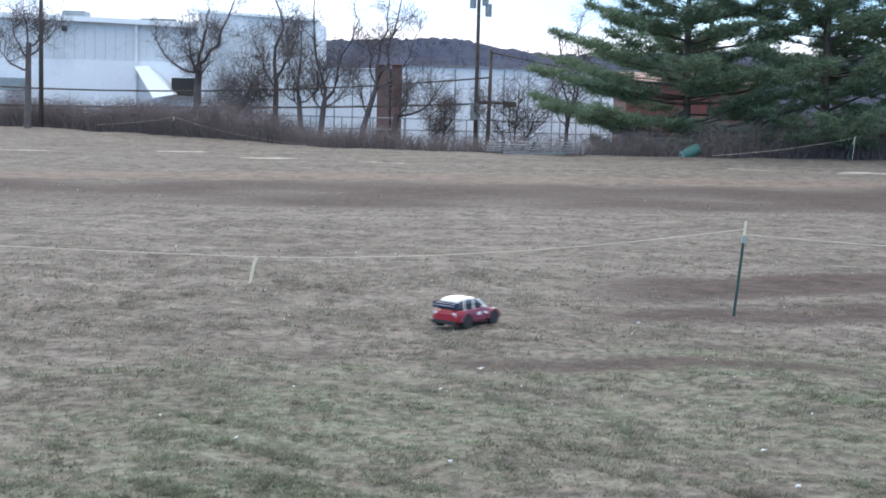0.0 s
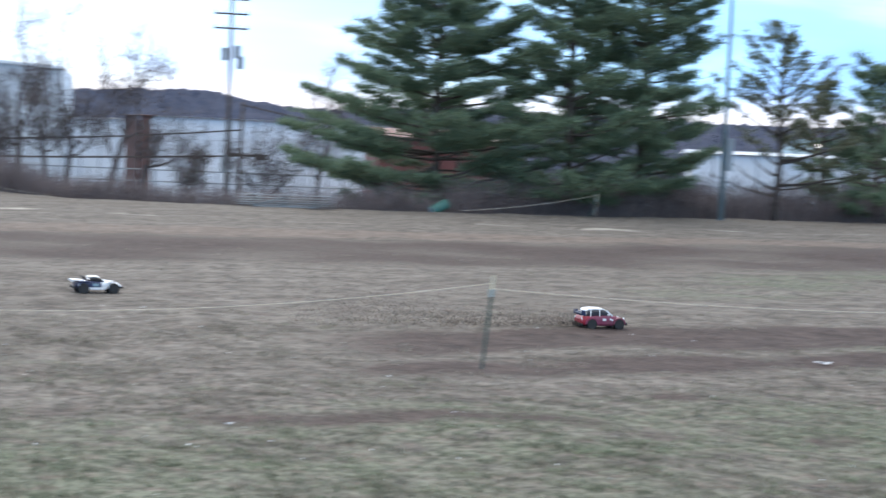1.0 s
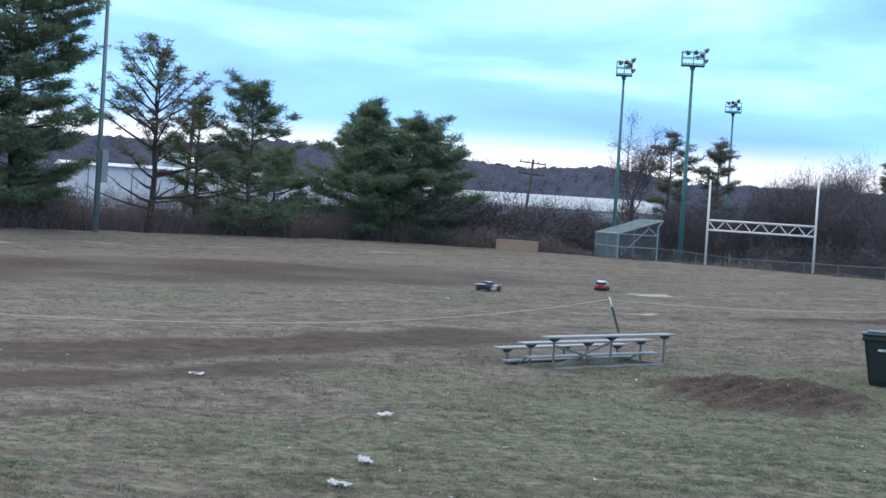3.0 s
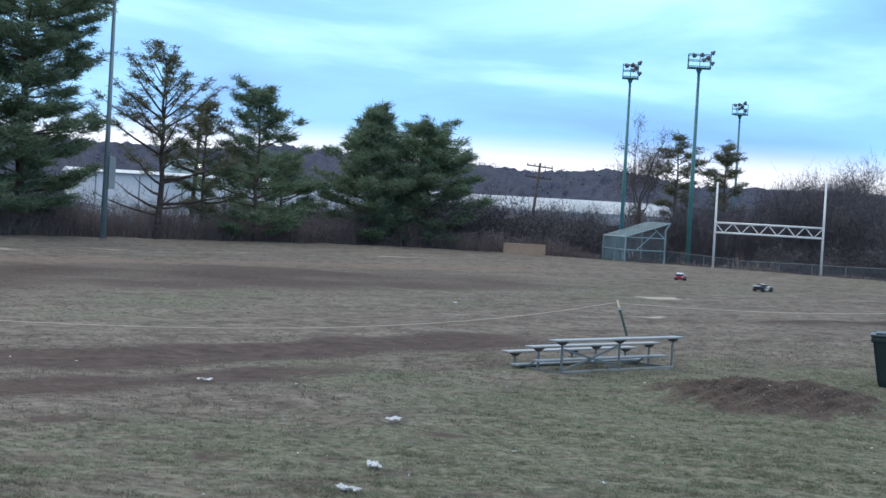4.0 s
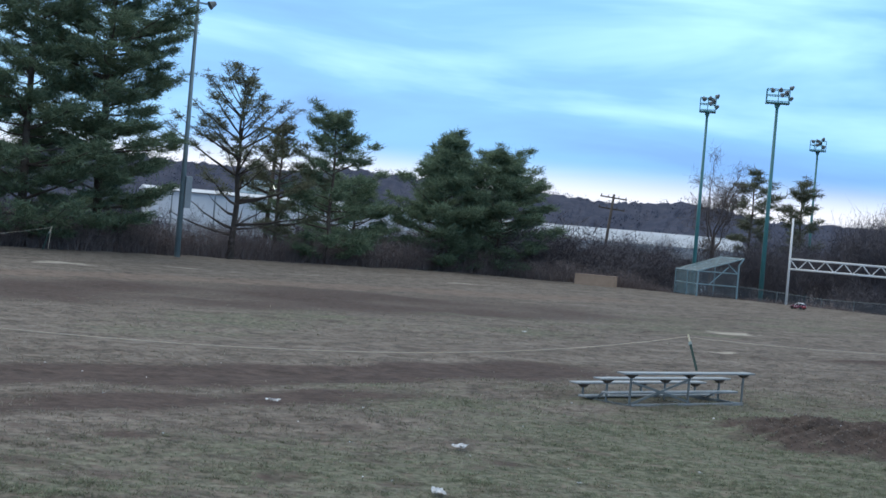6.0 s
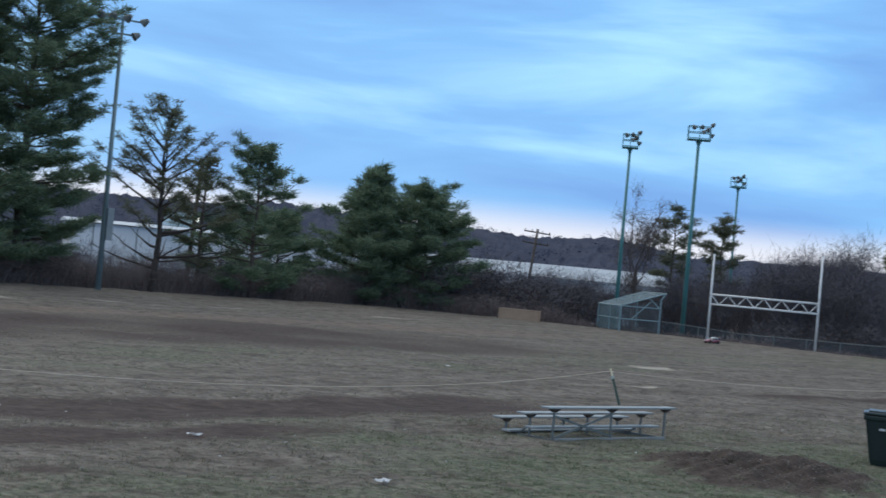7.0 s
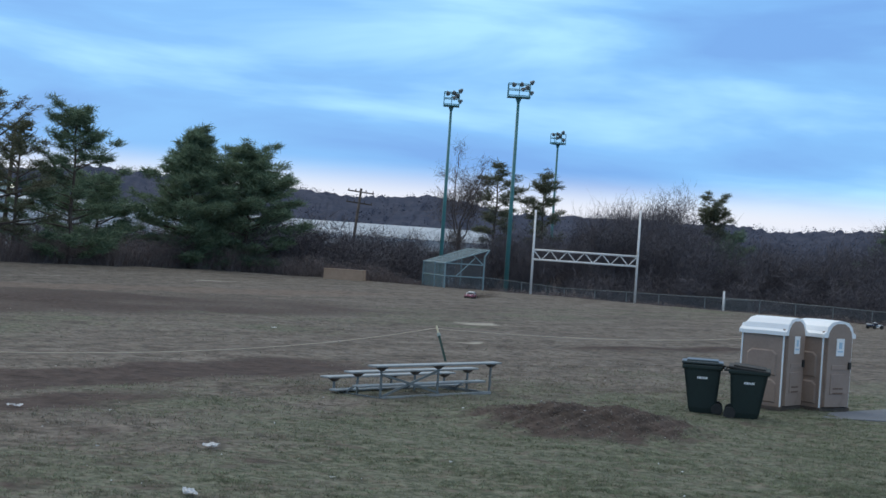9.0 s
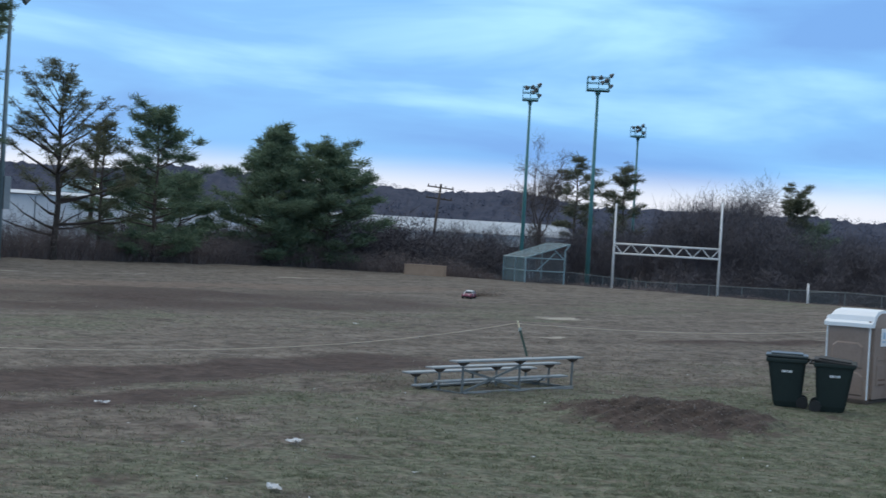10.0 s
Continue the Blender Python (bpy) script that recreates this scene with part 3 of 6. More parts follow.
gnarled_tree(5, -6.9, 103, 0.22, 4.2, 0.4, [(4.0, 1.6, 2.0, 0.8), (4.2, -1.4, 3.0, 0.3), (4.0, 0.4, 6.8, 0.1), (4.2, 2.4, 5.6, 0.4), (3.4, -1.4, 2.0, 0.2)], 800, "leafless tree with a bent dark limb")
gnarled_tree(6, -4.5, 102, 0.20, 5.6, 1.5, [(5.4, 0.5, 6.6, 0.2), (5.4, 2.6, 4.4, 0.6), (5.6, -0.9, 3.0, 0.1), (3.6, -0.6, 2.4, 0), (5.6, 1.2, 5.4, 0.1)], 800, "slender leaning leafless tree")
gnarled_tree(7, -1.9, 101, 0.27, 4.0, 0.3, [(3.8, 2.4, 2.6, 0.6), (3.6, 1.0, 1.6, 0.2), (4.0, -0.4, 1.4, 0), (3.4, 0.8, 1.9, 0.3)], 500, "cut-back leafless tree with one curved limb")
gnarled_tree(8, 1.4, 106, 0.12, 2.4, 0.1, [(2.2, -1.0, 2.0, 0.1), (2.3, 1.1, 2.0, 0.1), (2.4, 0.1, 2.6, 0), (1.6, 0.8, 1.4, 0.1), (1.6, -0.9, 1.3, 0.1)], 900, "small bushy leafless tree")
gnarled_tree(9, 6.3, 107, 0.13, 2.2, 0.1, [(2.0, -2.2, 2.4, 0.2), (2.1, 2.3, 2.4, 0.2), (2.2, 0.5, 3.2, 0), (1.6, 1.4, 2.2, 0.1), (1.6, -1.3, 2.6, 0.1), (2.0, -0.3, 3.0, 0)], 1100, "round-headed bushy leafless tree")
gnarled_tree(10, 10.0, 106, 0.16, 4.0, 0.1, [(3.8, -0.9, 5.6, 0.2), (3.9, 0.8, 5.2, 0.2), (4.0, 0.1, 6.6, 0), (3.2, 1.2, 3.2, 0.2), (3.4, -1.2, 3.0, 0.2)], 900, "slim leafless tree beside the pines")
gnarled_tree(11, -12.6, 105, 0.10, 1.4, 0.0, [(1.2, -1.0, 2.6, 0), (1.2, 0.9, 2.7, 0), (1.4, 0.1, 3.2, 0), (1.0, 1.6, 1.8, 0), (1.0, -1.7, 1.7, 0), (1.2, 0.5, 3.0, 0)], 1800, "dense leafless thorn bush")
for s, x, y, tall, sp in [(32, 99, 99, 8.5, 0.5), (33, 97, 92, 11.0, 0.5), (34, 101, 92, 11.6, 0.5), (35, 99, 88.5, 11.6, 0.5)]:
    bare_tree(s, x, y, tall, "tall leafless tree above the wood behind the goal", sp, 5, 0.18, 3, 0.3, WOODS, 2000, 0.015)
gnarled_tree(31, 81.4, 96.0, 0.20, 6.4, -0.3, [(5.6, -1.9, 4.2, 0.5), (6.2, 0.6, 6.0, 0), (6.2, 1.9, 4.6, 0.4), (5.0, 1.4, 5.2, 0.3), (6.0, -0.9, 5.4, 0.1), (4.2, -1.6, 1.4, 0.2)], 1500, "tall leafless tree above the thicket")

for k, (x, y, fork, rise) in enumerate([(84.5, 73.0, 3.2, 2.6), (87.5, 69.5, 3.0, 2.2), (86.0, 65.5, 2.8, 2.0), (90.0, 62.0, 3.2, 2.6), (86.5, 57.5, 3.2, 3.0), (88.5, 77.5, 4.0, 3.4), (92.5, 82.0, 4.2, 3.8), (85.5, 82.0, 4.0, 3.6)]):
    gnarled_tree(200 + k, x, y, 0.15, fork, 0.3 - 0.1 * k, [(fork * 0.95, -1.5, rise * 0.8, 0.3), (fork, 0.3, rise, 0), (fork * 0.9, 1.6, rise * 0.75, 0.3), (fork * 0.8, -0.7, rise * 0.9, 0.1), (fork * 0.7, 1.0, rise * 0.8, 0.2)], 600, "leafless tree standing at the front of the wood", WOODS)


def build_wood():
    """The leafless wood behind the fence, told apart tree by tree nowhere."""
    rng = np.random.RandomState(12)
    kinds = [bare_tree_arrays(50 + k, 10.0, 3, 0.44, 0.12, 2, 0.20, 900, 0.012, 0.35) for k in range(6)]
    kinds += [bare_tree_arrays(70 + k, 10.0, 3, 0.55, 0.10, 2, 0.12, 420, 0.018, 0.2) for k in range(4)]
    kinds = [tuple((v * (10.0 / max(c[:, 2])), f) for v, f in ((t, tf), (c, cf))) for (t, tf), (c, cf) in kinds]
    vs, fs, n = [], [], 0

    def put(x, y, tall, wide=1.0, low=False):
        nonlocal n
        (a, af), (b, bf) = kinds[6 + rng.randint(4) if low else rng.randint(6)]
        t = rng.uniform(0, 6.28)
        m = np.array([[math.cos(t), -math.sin(t), 0], [math.sin(t), math.cos(t), 0], [0, 0, 1]]) * (tall / 10.0)
        m[:2] *= wide
        z = ground_z(x, y)
        for v, f in ((a, af), (b, bf)):
            vs.append(v @ m.T + [x, y, z])
            fs.append(f + n)
            n += len(v)

    for _ in range(290):                                       # east wood
        u = rng.uniform(0, 1)
        x = 85 + 42 * rng.uniform(0, 1) ** 1.3
        y = 28 + 74 * u
        rise = np.interp(math.degrees(math.atan2(x, y)), [38, 44, 45.4, 46.3, 47.3, 48.6, 49.5, 50.3, 51, 54, 55, 56, 70], [0.9, 1.3, 1.75, 2.35, 2.45, 2.25, 1.9, 1.5, 1.3, 1.15, 1.5, 2.0, 2.0])
        put(x, y, (3.0 + math.hypot(x, y) * math.tan(radians(rise)) - ground_z(x, y)) * rng.uniform(0.76, 1.06))
    for _ in range(150):                                        # undergrowth along its near side
        y = rng.uniform(40, 82)
        put(float(np.interp(y, [40, 66, 72, 82], [81, 82, 81.5, 80])) + rng.uniform(0, 5), y, rng.uniform(2.0, 4.4), 1.6, True)
    for _ in range(130):                                        # low thicket between corner and dugout
        x, y = rng.uniform(62, 92), rng.uniform(99, 122)
        put(x, y, rng.uniform(5.4, 7.4) + (1.4 if math.atan2(x, y) > radians(41) else 0), 1.5, x < 80)
    for _ in range(70):                                        # behind the row of pines
        x = rng.uniform(25, 66)
        put(x, 103 + 0.12 * x + rng.uniform(0, 14), rng.uniform(4.4, 6.6), 1.3, True)
    v, f = np.concatenate(vs), np.concatenate(fs)
    tagged(new("bare_wood", mesh_np("bare_wood", v, f, WOODS)), "dense brown leafless wood beyond the fence", "woods", kind="stuff")


build_wood()


def build_brush():
    """Waist- to head-high thorny brush along the far edge."""
    rng = np.random.RandomState(7)
    xs, ys, hs = [], [], []
    pts = np.array(FIELD[2:20], float)
    seg = np.hypot(*np.diff(pts, axis=0).T)
    cum = np.concatenate([[0], np.cumsum(seg)])
    n = 52000
    s = rng.uniform(0, cum[-1], n)
    px, py = np.interp(s, cum, pts[:, 0]), np.interp(s, cum, pts[:, 1])
    az = np.arctan2(px, py)
    depth = 1.5 + 9.0 * rng.uniform(0, 1, n) ** 1.4
    px, py = px + np.sin(az) * depth, py + np.cos(az) * depth
    tall = np.interp(px, [-40, -14, -9, -5, 8, 14, 22, 60, 66, 71, 80], [3.1, 3.1, 2.8, 2.0, 1.9, 2.6, 3.2, 3.4, 2.6, 0.8, 0.5]) * (0.75 + 0.25 * wave(px, py, 6, 41)) * rng.uniform(0.55, 1.1, n)
    z = height(px, py)
    p0 = np.stack([px, py, z - 0.1], -1)
    lean = rng.normal(size=(n, 3)) * [0.30, 0.30, 0]
    vs = []

    def spike(a, b, r):
        side = np.cross(b - a, rng.normal(size=a.shape))
        side *= (r / (np.linalg.norm(side, axis=1) + 1e-6))[:, None]
        vs.append(np.stack([a - side, a + side, b], 1))

    tip = p0 + (lean + [0, 0, 1]) * tall[:, None]
    spike(p0, tip, rng.uniform(0.008, 0.020, n))
    for k in range(5):
        u = rng.uniform(0.2, 0.9, (n, 1))
        at = p0 + (tip - p0) * u
        spike(at, at + (rng.normal(size=(n, 3)) * [0.75, 0.75, 0.4] + [0, 0, 0.30]) * (tall * 0.25)[:, None], rng.uniform(0.006, 0.014, n))
    v = np.concatenate(vs).reshape(-1, 3)
    t = np.arange(len(v)).reshape(-1, 3)
    tagged(new("brush", mesh_np("brush", v, t, TWIGS)), "brown leafless thorny brush along the field's far edge", "brush", kind="stuff")


build_brush()


# ---------------------------------------------------------------- evergreens
def pine(name, x, y, tall, base, reach, seed, label, whorl=0.85, limbs=5, peak=0.3, top_pow=0.9, full=1.0, lean=(0, 0), tuft=0.46, droop=0.0, count=27, r=None, rise=0.0, form=None, bare=0.0, lift=0.62, spread=0.20, stout=1.0, needles=None, bark=None):
    rng = np.random.RandomState(seed)
    tr = Twigs(8)
    r = r or 0.011 * tall + 0.06
    zs = np.linspace(-0.8, tall, 9)
    pts = [(lean[0] * max(z, 0) / tall + 0.06 * rng.normal(), lean[1] * max(z, 0) / tall + 0.06 * rng.normal(), z) for z in zs]
    tr.tube(pts, np.interp(zs, [-0.8, 0.6, tall], [r * 1.35, r, 0.03]))
    px = np.array(pts)
    lb = Twigs(4)
    cs, ds, ss = [], [], []
    z = base
    while z < tall - 0.3:
        u = (z - base) / (tall - base)
        prof = (0.55 + 0.45 * u / peak) if u < peak else ((1 - u) / (1 - peak)) ** top_pow
        if form:
            prof = float(np.interp(u, [q[0] for q in form], [q[1] for q in form]))
        a0 = rng.uniform(0, 6.28)
        for k in range(limbs):
            a = a0 + k * 6.283 / limbs + rng.normal() * 0.25
            if rng.uniform() < 0.14:
                continue
            ln = reach * prof * rng.uniform(0.45, 1.15) + 0.35 - 0.15 * u
            zz = min(z + rng.normal() * 0.4, tall - 0.2)
            o = np.array([np.interp(zz, px[:, 2], px[:, 0]), np.interp(zz, px[:, 2], px[:, 1]), zz])
            up = rise * min(1, 0.2 + 1.6 * u) + 0.08 + lift * u ** 1.8 - droop * (1 - u) + rng.normal() * 0.11
            h = np.array([math.cos(a), math.sin(a), 0])
            t = np.linspace(0, 1, 6)
            bend = 0.14 * ln * t ** 2.2
            line = o + h * (ln * t)[:, None] + np.array([0, 0, 1.0]) * (up * ln * t + bend)[:, None]
            line += np.cumsum(rng.normal(size=(6, 3)) * 0.03 * ln / 3, 0)
            lb.tube(line, stout * np.linspace(0.022 * ln / 2 + 0.02, 0.010, 6))
            if u < bare and rng.uniform() < 0.7:
                continue
            m = max(3, int(full * (4 + 3.6 * ln)))
            tt = rng.uniform(0.22, 1.03, m) ** 0.62
            at = np.stack([np.interp(np.minimum(tt, 1), t, line[:, i]) for i in range(3)], -1)
            side = np.array([-h[1], h[0], 0])
            off = rng.normal(size=m) * spread * ln * (1.12 - 0.75 * tt)
            at += side * off[:, None] + np.array([0, 0, 1]) * (np.abs(off) * 0.15 + rng.normal(size=m) * 0.10)[:, None]
            cs.append(at)
            ds.append(np.repeat((h * 0.7 + [0, 0, 0.55])[None], m, 0) + side * np.sign(off)[:, None] * 0.6)
            ss.append(np.full(m, tuft) * rng.uniform(0.75, 1.25, m))
        z += whorl * (1.15 - 0.5 * u) * rng.uniform(0.75, 1.25)
    m = 9                                                       # leader with its own upright tufts
    u = rng.uniform(0, 1, m)
    lead = px[-1] + np.stack([rng.normal(size=m) * 0.10, rng.normal(size=m) * 0.10, -1.5 + 1.7 * u], -1)
    cs.append(lead)
    ds.append(np.repeat([[0, 0, 1.6]], m, 0) + rng.normal(size=(m, 3)) * 0.3)
    ss.append(tuft * (1.1 - 0.5 * u))
    c, d, s = np.concatenate(cs), np.concatenate(ds), np.concatenate(ss)
    c, d, s = np.repeat(c, count, 0), np.repeat(d, count, 0), np.repeat(s, count)[:, None]
    way = d * 0.55 + rng.normal(size=c.shape) * [0.8, 0.8, 0.45]
    way /= np.linalg.norm(way, axis=1)[:, None]
    wide = np.cross(way, rng.normal(size=c.shape))
    wide /= np.linalg.norm(wide, axis=1)[:, None] + 1e-6
    c = c + rng.normal(size=c.shape) * s * [0.42, 0.42, 0.16]
    v = np.stack([c - wide * s * 0.066, c + wide * s * 0.066, c + way * s * rng.uniform(0.7, 1.2, s.shape)], 1).reshape(-1, 3)
    top = thing(name, label, "tree", pose(x, y, ground_z(x, y)), "evergreens along the field")
    for nm, vv, ff, mm in (("trunk", *tr.arrays(), bark or BARK), ("branchwork", *lb.arrays(), bark or BARK), ("crown", v, np.arange(len(v)).reshape(-1, 3), needles or NEEDLES)):
        ob = new(nm, mesh_np(nm, vv, ff, mm))
        ob.parent = top
        if nm == "branchwork":
            tagged(ob, kind="stuff")
    return top


pine("pine_tree", 16.4, 95.0, 21.0, 1.0, 9.6, 101, "large spreading dark green white pine", limbs=6, whorl=0.68, full=1.75, droop=0.12, spread=0.16,
     form=[(0, .75), (.10, 1.0), (.28, .96), (.36, .60), (.62, .52), (.82, .30), (1, .05)])
pine("pine_tree", 24.3, 92.5, 23.0, 1.4, 6.4, 102, "tall full dark green white pine", limbs=6, whorl=0.88, full=1.15, spread=0.16,
     form=[(0, .85), (.2, .95), (.34, .78), (.45, .52), (.7, .44), (.88, .26), (1, .05)])
pine("pine_tree", 29.2, 93.0, 24.0, 1.2, 6.5, 103, "tall dark green white pine beside the light pole", limbs=6, whorl=0.72, full=1.4, spread=0.17,
     form=[(0, .70), (.2, .84), (.45, .84), (.58, .80), (.72, .52), (.86, .32), (1, .05)])
pine("pine_tree", 39.3, 95.4, 12.0, 1.9, 4.8, 104, "thin half-bare pine with sparse needles", whorl=0.85, limbs=5, full=0.95, tuft=0.36, count=20, rise=0.28, r=0.25, bare=0.34, lift=0.9, spread=0.09, stout=1.35, needles=OLIVE_NEEDLES, bark=DARK_BARK,
     form=[(0, 1.0), (.3, 1.0), (.45, .85), (.7, .55), (.88, .34), (1, .08)])
pine("pine_tree", 47.4, 97.5, 10.7, 0.5, 4.7, 105, "middling dark green pine with an open crown", limbs=6, full=1.1, whorl=0.85, rise=0.15, lift=0.55, spread=0.13,
     form=[(0, .85), (.22, 1.0), (.42, .76), (.6, .60), (.75, .46), (.88, .24), (1, .04)])
pine("pine_tree", 58.2, 100.0, 10.2, 0.4, 4.4, 106, "conical dark green pine", limbs=7, peak=0.28, top_pow=0.95, whorl=0.5, full=1.2)
pine("pine_tree", 63.2, 100.0, 9.3, 0.8, 4.8, 107, "broad round-topped dark green pine", limbs=7, peak=0.4, top_pow=0.75, whorl=0.5, full=1.15)
pine("pine_tree", 52.6, 104.0, 7.4, 0.3, 3.8, 108, "small low dark green pine", limbs=7, peak=0.4, top_pow=0.6)
pine("pine_tree", 43.3, 97.5, 9.4, 2.2, 3.3, 109, "thin leaning pine beside a utility pole", whorl=0.95, limbs=5, full=0.7, rise=0.1, spread=0.12, stout=1.4, needles=OLIVE_NEEDLES)
pine("pine_tree", 92.0, 104.0, 13.0, 5.4, 2.1, 110, "scraggly pine rising above the thicket", limbs=5, full=0.8, whorl=0.9, peak=0.6, needles=OLIVE_NEEDLES)
pine("pine_tree", 95.6, 101.5, 12.3, 5.0, 2.0, 111, "scraggly pine rising above the thicket", limbs=5, full=0.8, whorl=0.9, peak=0.6, needles=OLIVE_NEEDLES)
pine("pine_tree", 100.5, 85.6, 10.7, 5.2, 1.2, 112, "bushy-topped pine standing out of the wood", limbs=6, full=1.3, whorl=0.5, r=0.24, tuft=0.32, needles=OLIVE_NEEDLES,
     form=[(0, .40), (.3, .25), (.5, .40), (.62, 1.0), (.85, .95), (1, .5)])
pine("pine_tree", 101.5, 85.0, 8.2, 2.4, 2.0, 114, "low dark evergreen within the wood", limbs=6, peak=0.5, top_pow=0.5, full=1.2)
pine("pine_tree", 103.6, 69.0, 9.0, 0.4, 5.2, 113, "dark cone-shaped evergreen at the wood's edge", limbs=7, peak=0.15, full=1.2)


# ---------------------------------------------------------------- buildings in the distance
def warehouse():
    h = thing("warehouse", "large pale metal-sided warehouse with a low sloping roof", "building", pose(0, 0, 0))
    for nm, y0, y1, zl, zr, m in (("wall", 151, 190, 10.55, 9.1, WHITE_METAL), ("lower_cladding", 150.9, 151.1, 5.75, 5.75, BRIGHT_SIDING)):
        b = B()
        loft(b, [[(-75, y, -6), (-22, y, -6), (-22, y, zr), (-75, y, zl)] for y in (y0, y1)])
        part(nm, b, m, h, "bright white lower cladding" if y1 < 160 else "")
    b = B()
    bar(b, (-75, 150.7, 10.8), (-21.6, 150.7, 9.35), 1.0, 0.5)
    part("roof_trim", b, ROOF_PLASTIC, h, "white metal roof edge")
    b = B()
    rod(b, (-27.9, 150.7, -5), (-27.9, 150.7, 9.2), 0.16)
    part("downpipe", b, WHITE_PAINT, h)
    for i in range(24):
        b = B()
        box(b, (0.05, 0.08, 3.5), (-46 + i, 150.96, 7.45))
        part("seam", b, WHITE_METAL, h)
    b = B()
    loft(b, [[(-27.9, 149.6, 5.2), (-26.6, 149.6, 5.3), (-23.6, 147, 2.6), (-25.6, 147, 2.2)], [(-27.9, 150.6, 5.2), (-26.6, 150.6, 5.3), (-23.6, 150.6, 2.6), (-25.6, 150.6, 2.2)]])
    part("loading_chute", b, ROOF_PLASTIC, h, "white sloping loading chute")
    b = B()
    box(b, (2.6, 1.2, 1.7), (-22.9, 149.6, 3.35), bevel=0.06)
    part("dock_shelter", b, BLACK, h, "dark loading dock shelter")
    b = B()
    box(b, (2.0, 2.0, 1.2), (-39.6, 149.5, 3.2), bevel=0.05)
    part("dock_door", b, GREY_METAL, h, "grey dock door hood")
    b = B()
    box(b, (0.5, 0.2, 0.45), (-34.9, 150.8, 8.7), bevel=0.04)
    part("wall_lamp", b, BLACK, h, "small dark wall lamp")
    b = B()
    box(b, (2.3, 3, 1.5), (-35.8, 160, 10.1), bevel=0.08)
    part("roof_unit", b, GREY_METAL, h, "grey rooftop air unit")
    b = B()
    for x, w, z in ((-30, 3.0, 9.75), (-26.5, 3.6, 9.9), (-23.4, 2.0, 9.6)):
        box(b, (w, 0.6, 0.35), (x, 155, z), bevel=0.04)
    part("roof_duct", b, DARK_STEEL, h, "dark low rooftop duct")
    t = thing("warehouse_tower", "taller pale block behind the warehouse", "building", pose(0, 0, 0))
    b = B()
    loft(b, [[(-24.3, 168, -6), (-11.6, 168, -6), (-11.6, 168, 10.9), (-24.3, 168, 11.6)], [(-24.3, 186, -6), (-11.6, 186, -6), (-11.6, 186, 10.9), (-24.3, 186, 11.6)]])
    part("wall", b, WHITE_METAL, t)
    b = B()
    bar(b, (-24.5, 167.8, 11.65), (-11.5, 167.8, 10.95), 0.5, 0.3)
    part("roof_trim", b, ROOF_PLASTIC, t)


warehouse()


def low_building(name, label, a, b_, depth, z0, z1, roof_mat, wall_mat, windows=0, pitch=0.09, seams=0):
    h = thing(name, label, "building", pose(0, 0, 0))
    a, b_ = Vector((*a, 0)), Vector((*b_, 0))
    d = (b_ - a).normalized()
    nrm = Vector((-d.y, d.x, 0))
    if nrm.y < 0:
        nrm = -nrm
    m = B()
    loft(m, [[a + Vector((0, 0, z0)), b_ + Vector((0, 0, z0)), b_ + Vector((0, 0, z1)), a + Vector((0, 0, z1))],
             [p + nrm * depth for p in (a + Vector((0, 0, z0)), b_ + Vector((0, 0, z0)), b_ + Vector((0, 0, z1)), a + Vector((0, 0, z1)))]])
    part("wall", m, wall_mat, h)
    m = B()
    mid = nrm * depth / 2 + Vector((0, 0, z1 + depth * pitch))
    e = d * 0.5
    o = -nrm * 0.5
    loft(m, [[a - e + o + Vector((0, 0, z1 - .02)), a - e + mid, a - e + nrm * (depth + .5) + Vector((0, 0, z1 - .02))],
             [b_ + e + o + Vector((0, 0, z1 - .02)), b_ + e + mid, b_ + e + nrm * (depth + .5) + Vector((0, 0, z1 - .02))]])
    part("roof", m, roof_mat, h, "pale low-pitched roof")
    ln = (b_ - a).length
    for i in range(seams):
        p = a + d * (ln * (i + 0.5) / seams) - nrm * 0.02
        m = B()
        rod(m, p + Vector((0, 0, z0)), p + Vector((0, 0, z1 - 0.3)), 0.07, sides=6)
        part("seam", m, GREY_METAL, h)
    for i in range(windows):
        p = a + d * (ln * (i + 0.5) / windows) - nrm * 0.06 + Vector((0, 0, z0 + (z1 - z0) * 0.62))
        m = B()
        box(m, (ln / windows * 0.5, 0.1, (z1 - z0) * 0.22), p, d.to_track_quat("X", "Z").to_matrix())
        part("window", m, DARK_GLASS, h)
    return h


low_building("storage_building", "low white metal building with a flat roof", (-12.6, 170), (-4.6, 169), 14, -6, 5.9, ROOF_METAL, BRIGHT_SIDING, pitch=0.01, seams=4)
low_building("storage_building", "long white metal building with a flat roof", (-3.0, 166), (26, 166), 14, -6, 6.35, ROOF_METAL, BRIGHT_SIDING, pitch=0.01, seams=11)
shed = low_building("storage_building", "white low building glimpsed between pines", (56, 160), (92, 150), 14, -6, 4.9, ROOF_METAL, BRIGHT_SIDING, pitch=0.03, seams=8)
b = B()
box(b, (3.4, 2, 1.5), (66.8, 156, 6.0), bevel=0.06)
part("roof_unit", b, mat("pale_blue_panel", (0.45, 0.62, 0.68), (0.55, 0.70, 0.76), 0.5, 0.5), shed, "pale blue rooftop unit")
LIT = bpy.data.materials.new("lit_lamp_glass")
LIT.use_nodes = True
LIT.node_tree.nodes["Principled BSDF"].inputs["Emission Color"].default_value = (1.0, 0.96, 0.86, 1)
LIT.node_tree.nodes["Principled BSDF"].inputs["Emission Strength"].default_value = 6.0
b = B()
rod(b, (67.6, 156.0, 4.6), (67.6, 153.6, 6.2), 0.06, sides=6)
part("lamp_bracket", b, DARK_STEEL, shed)
b = B()
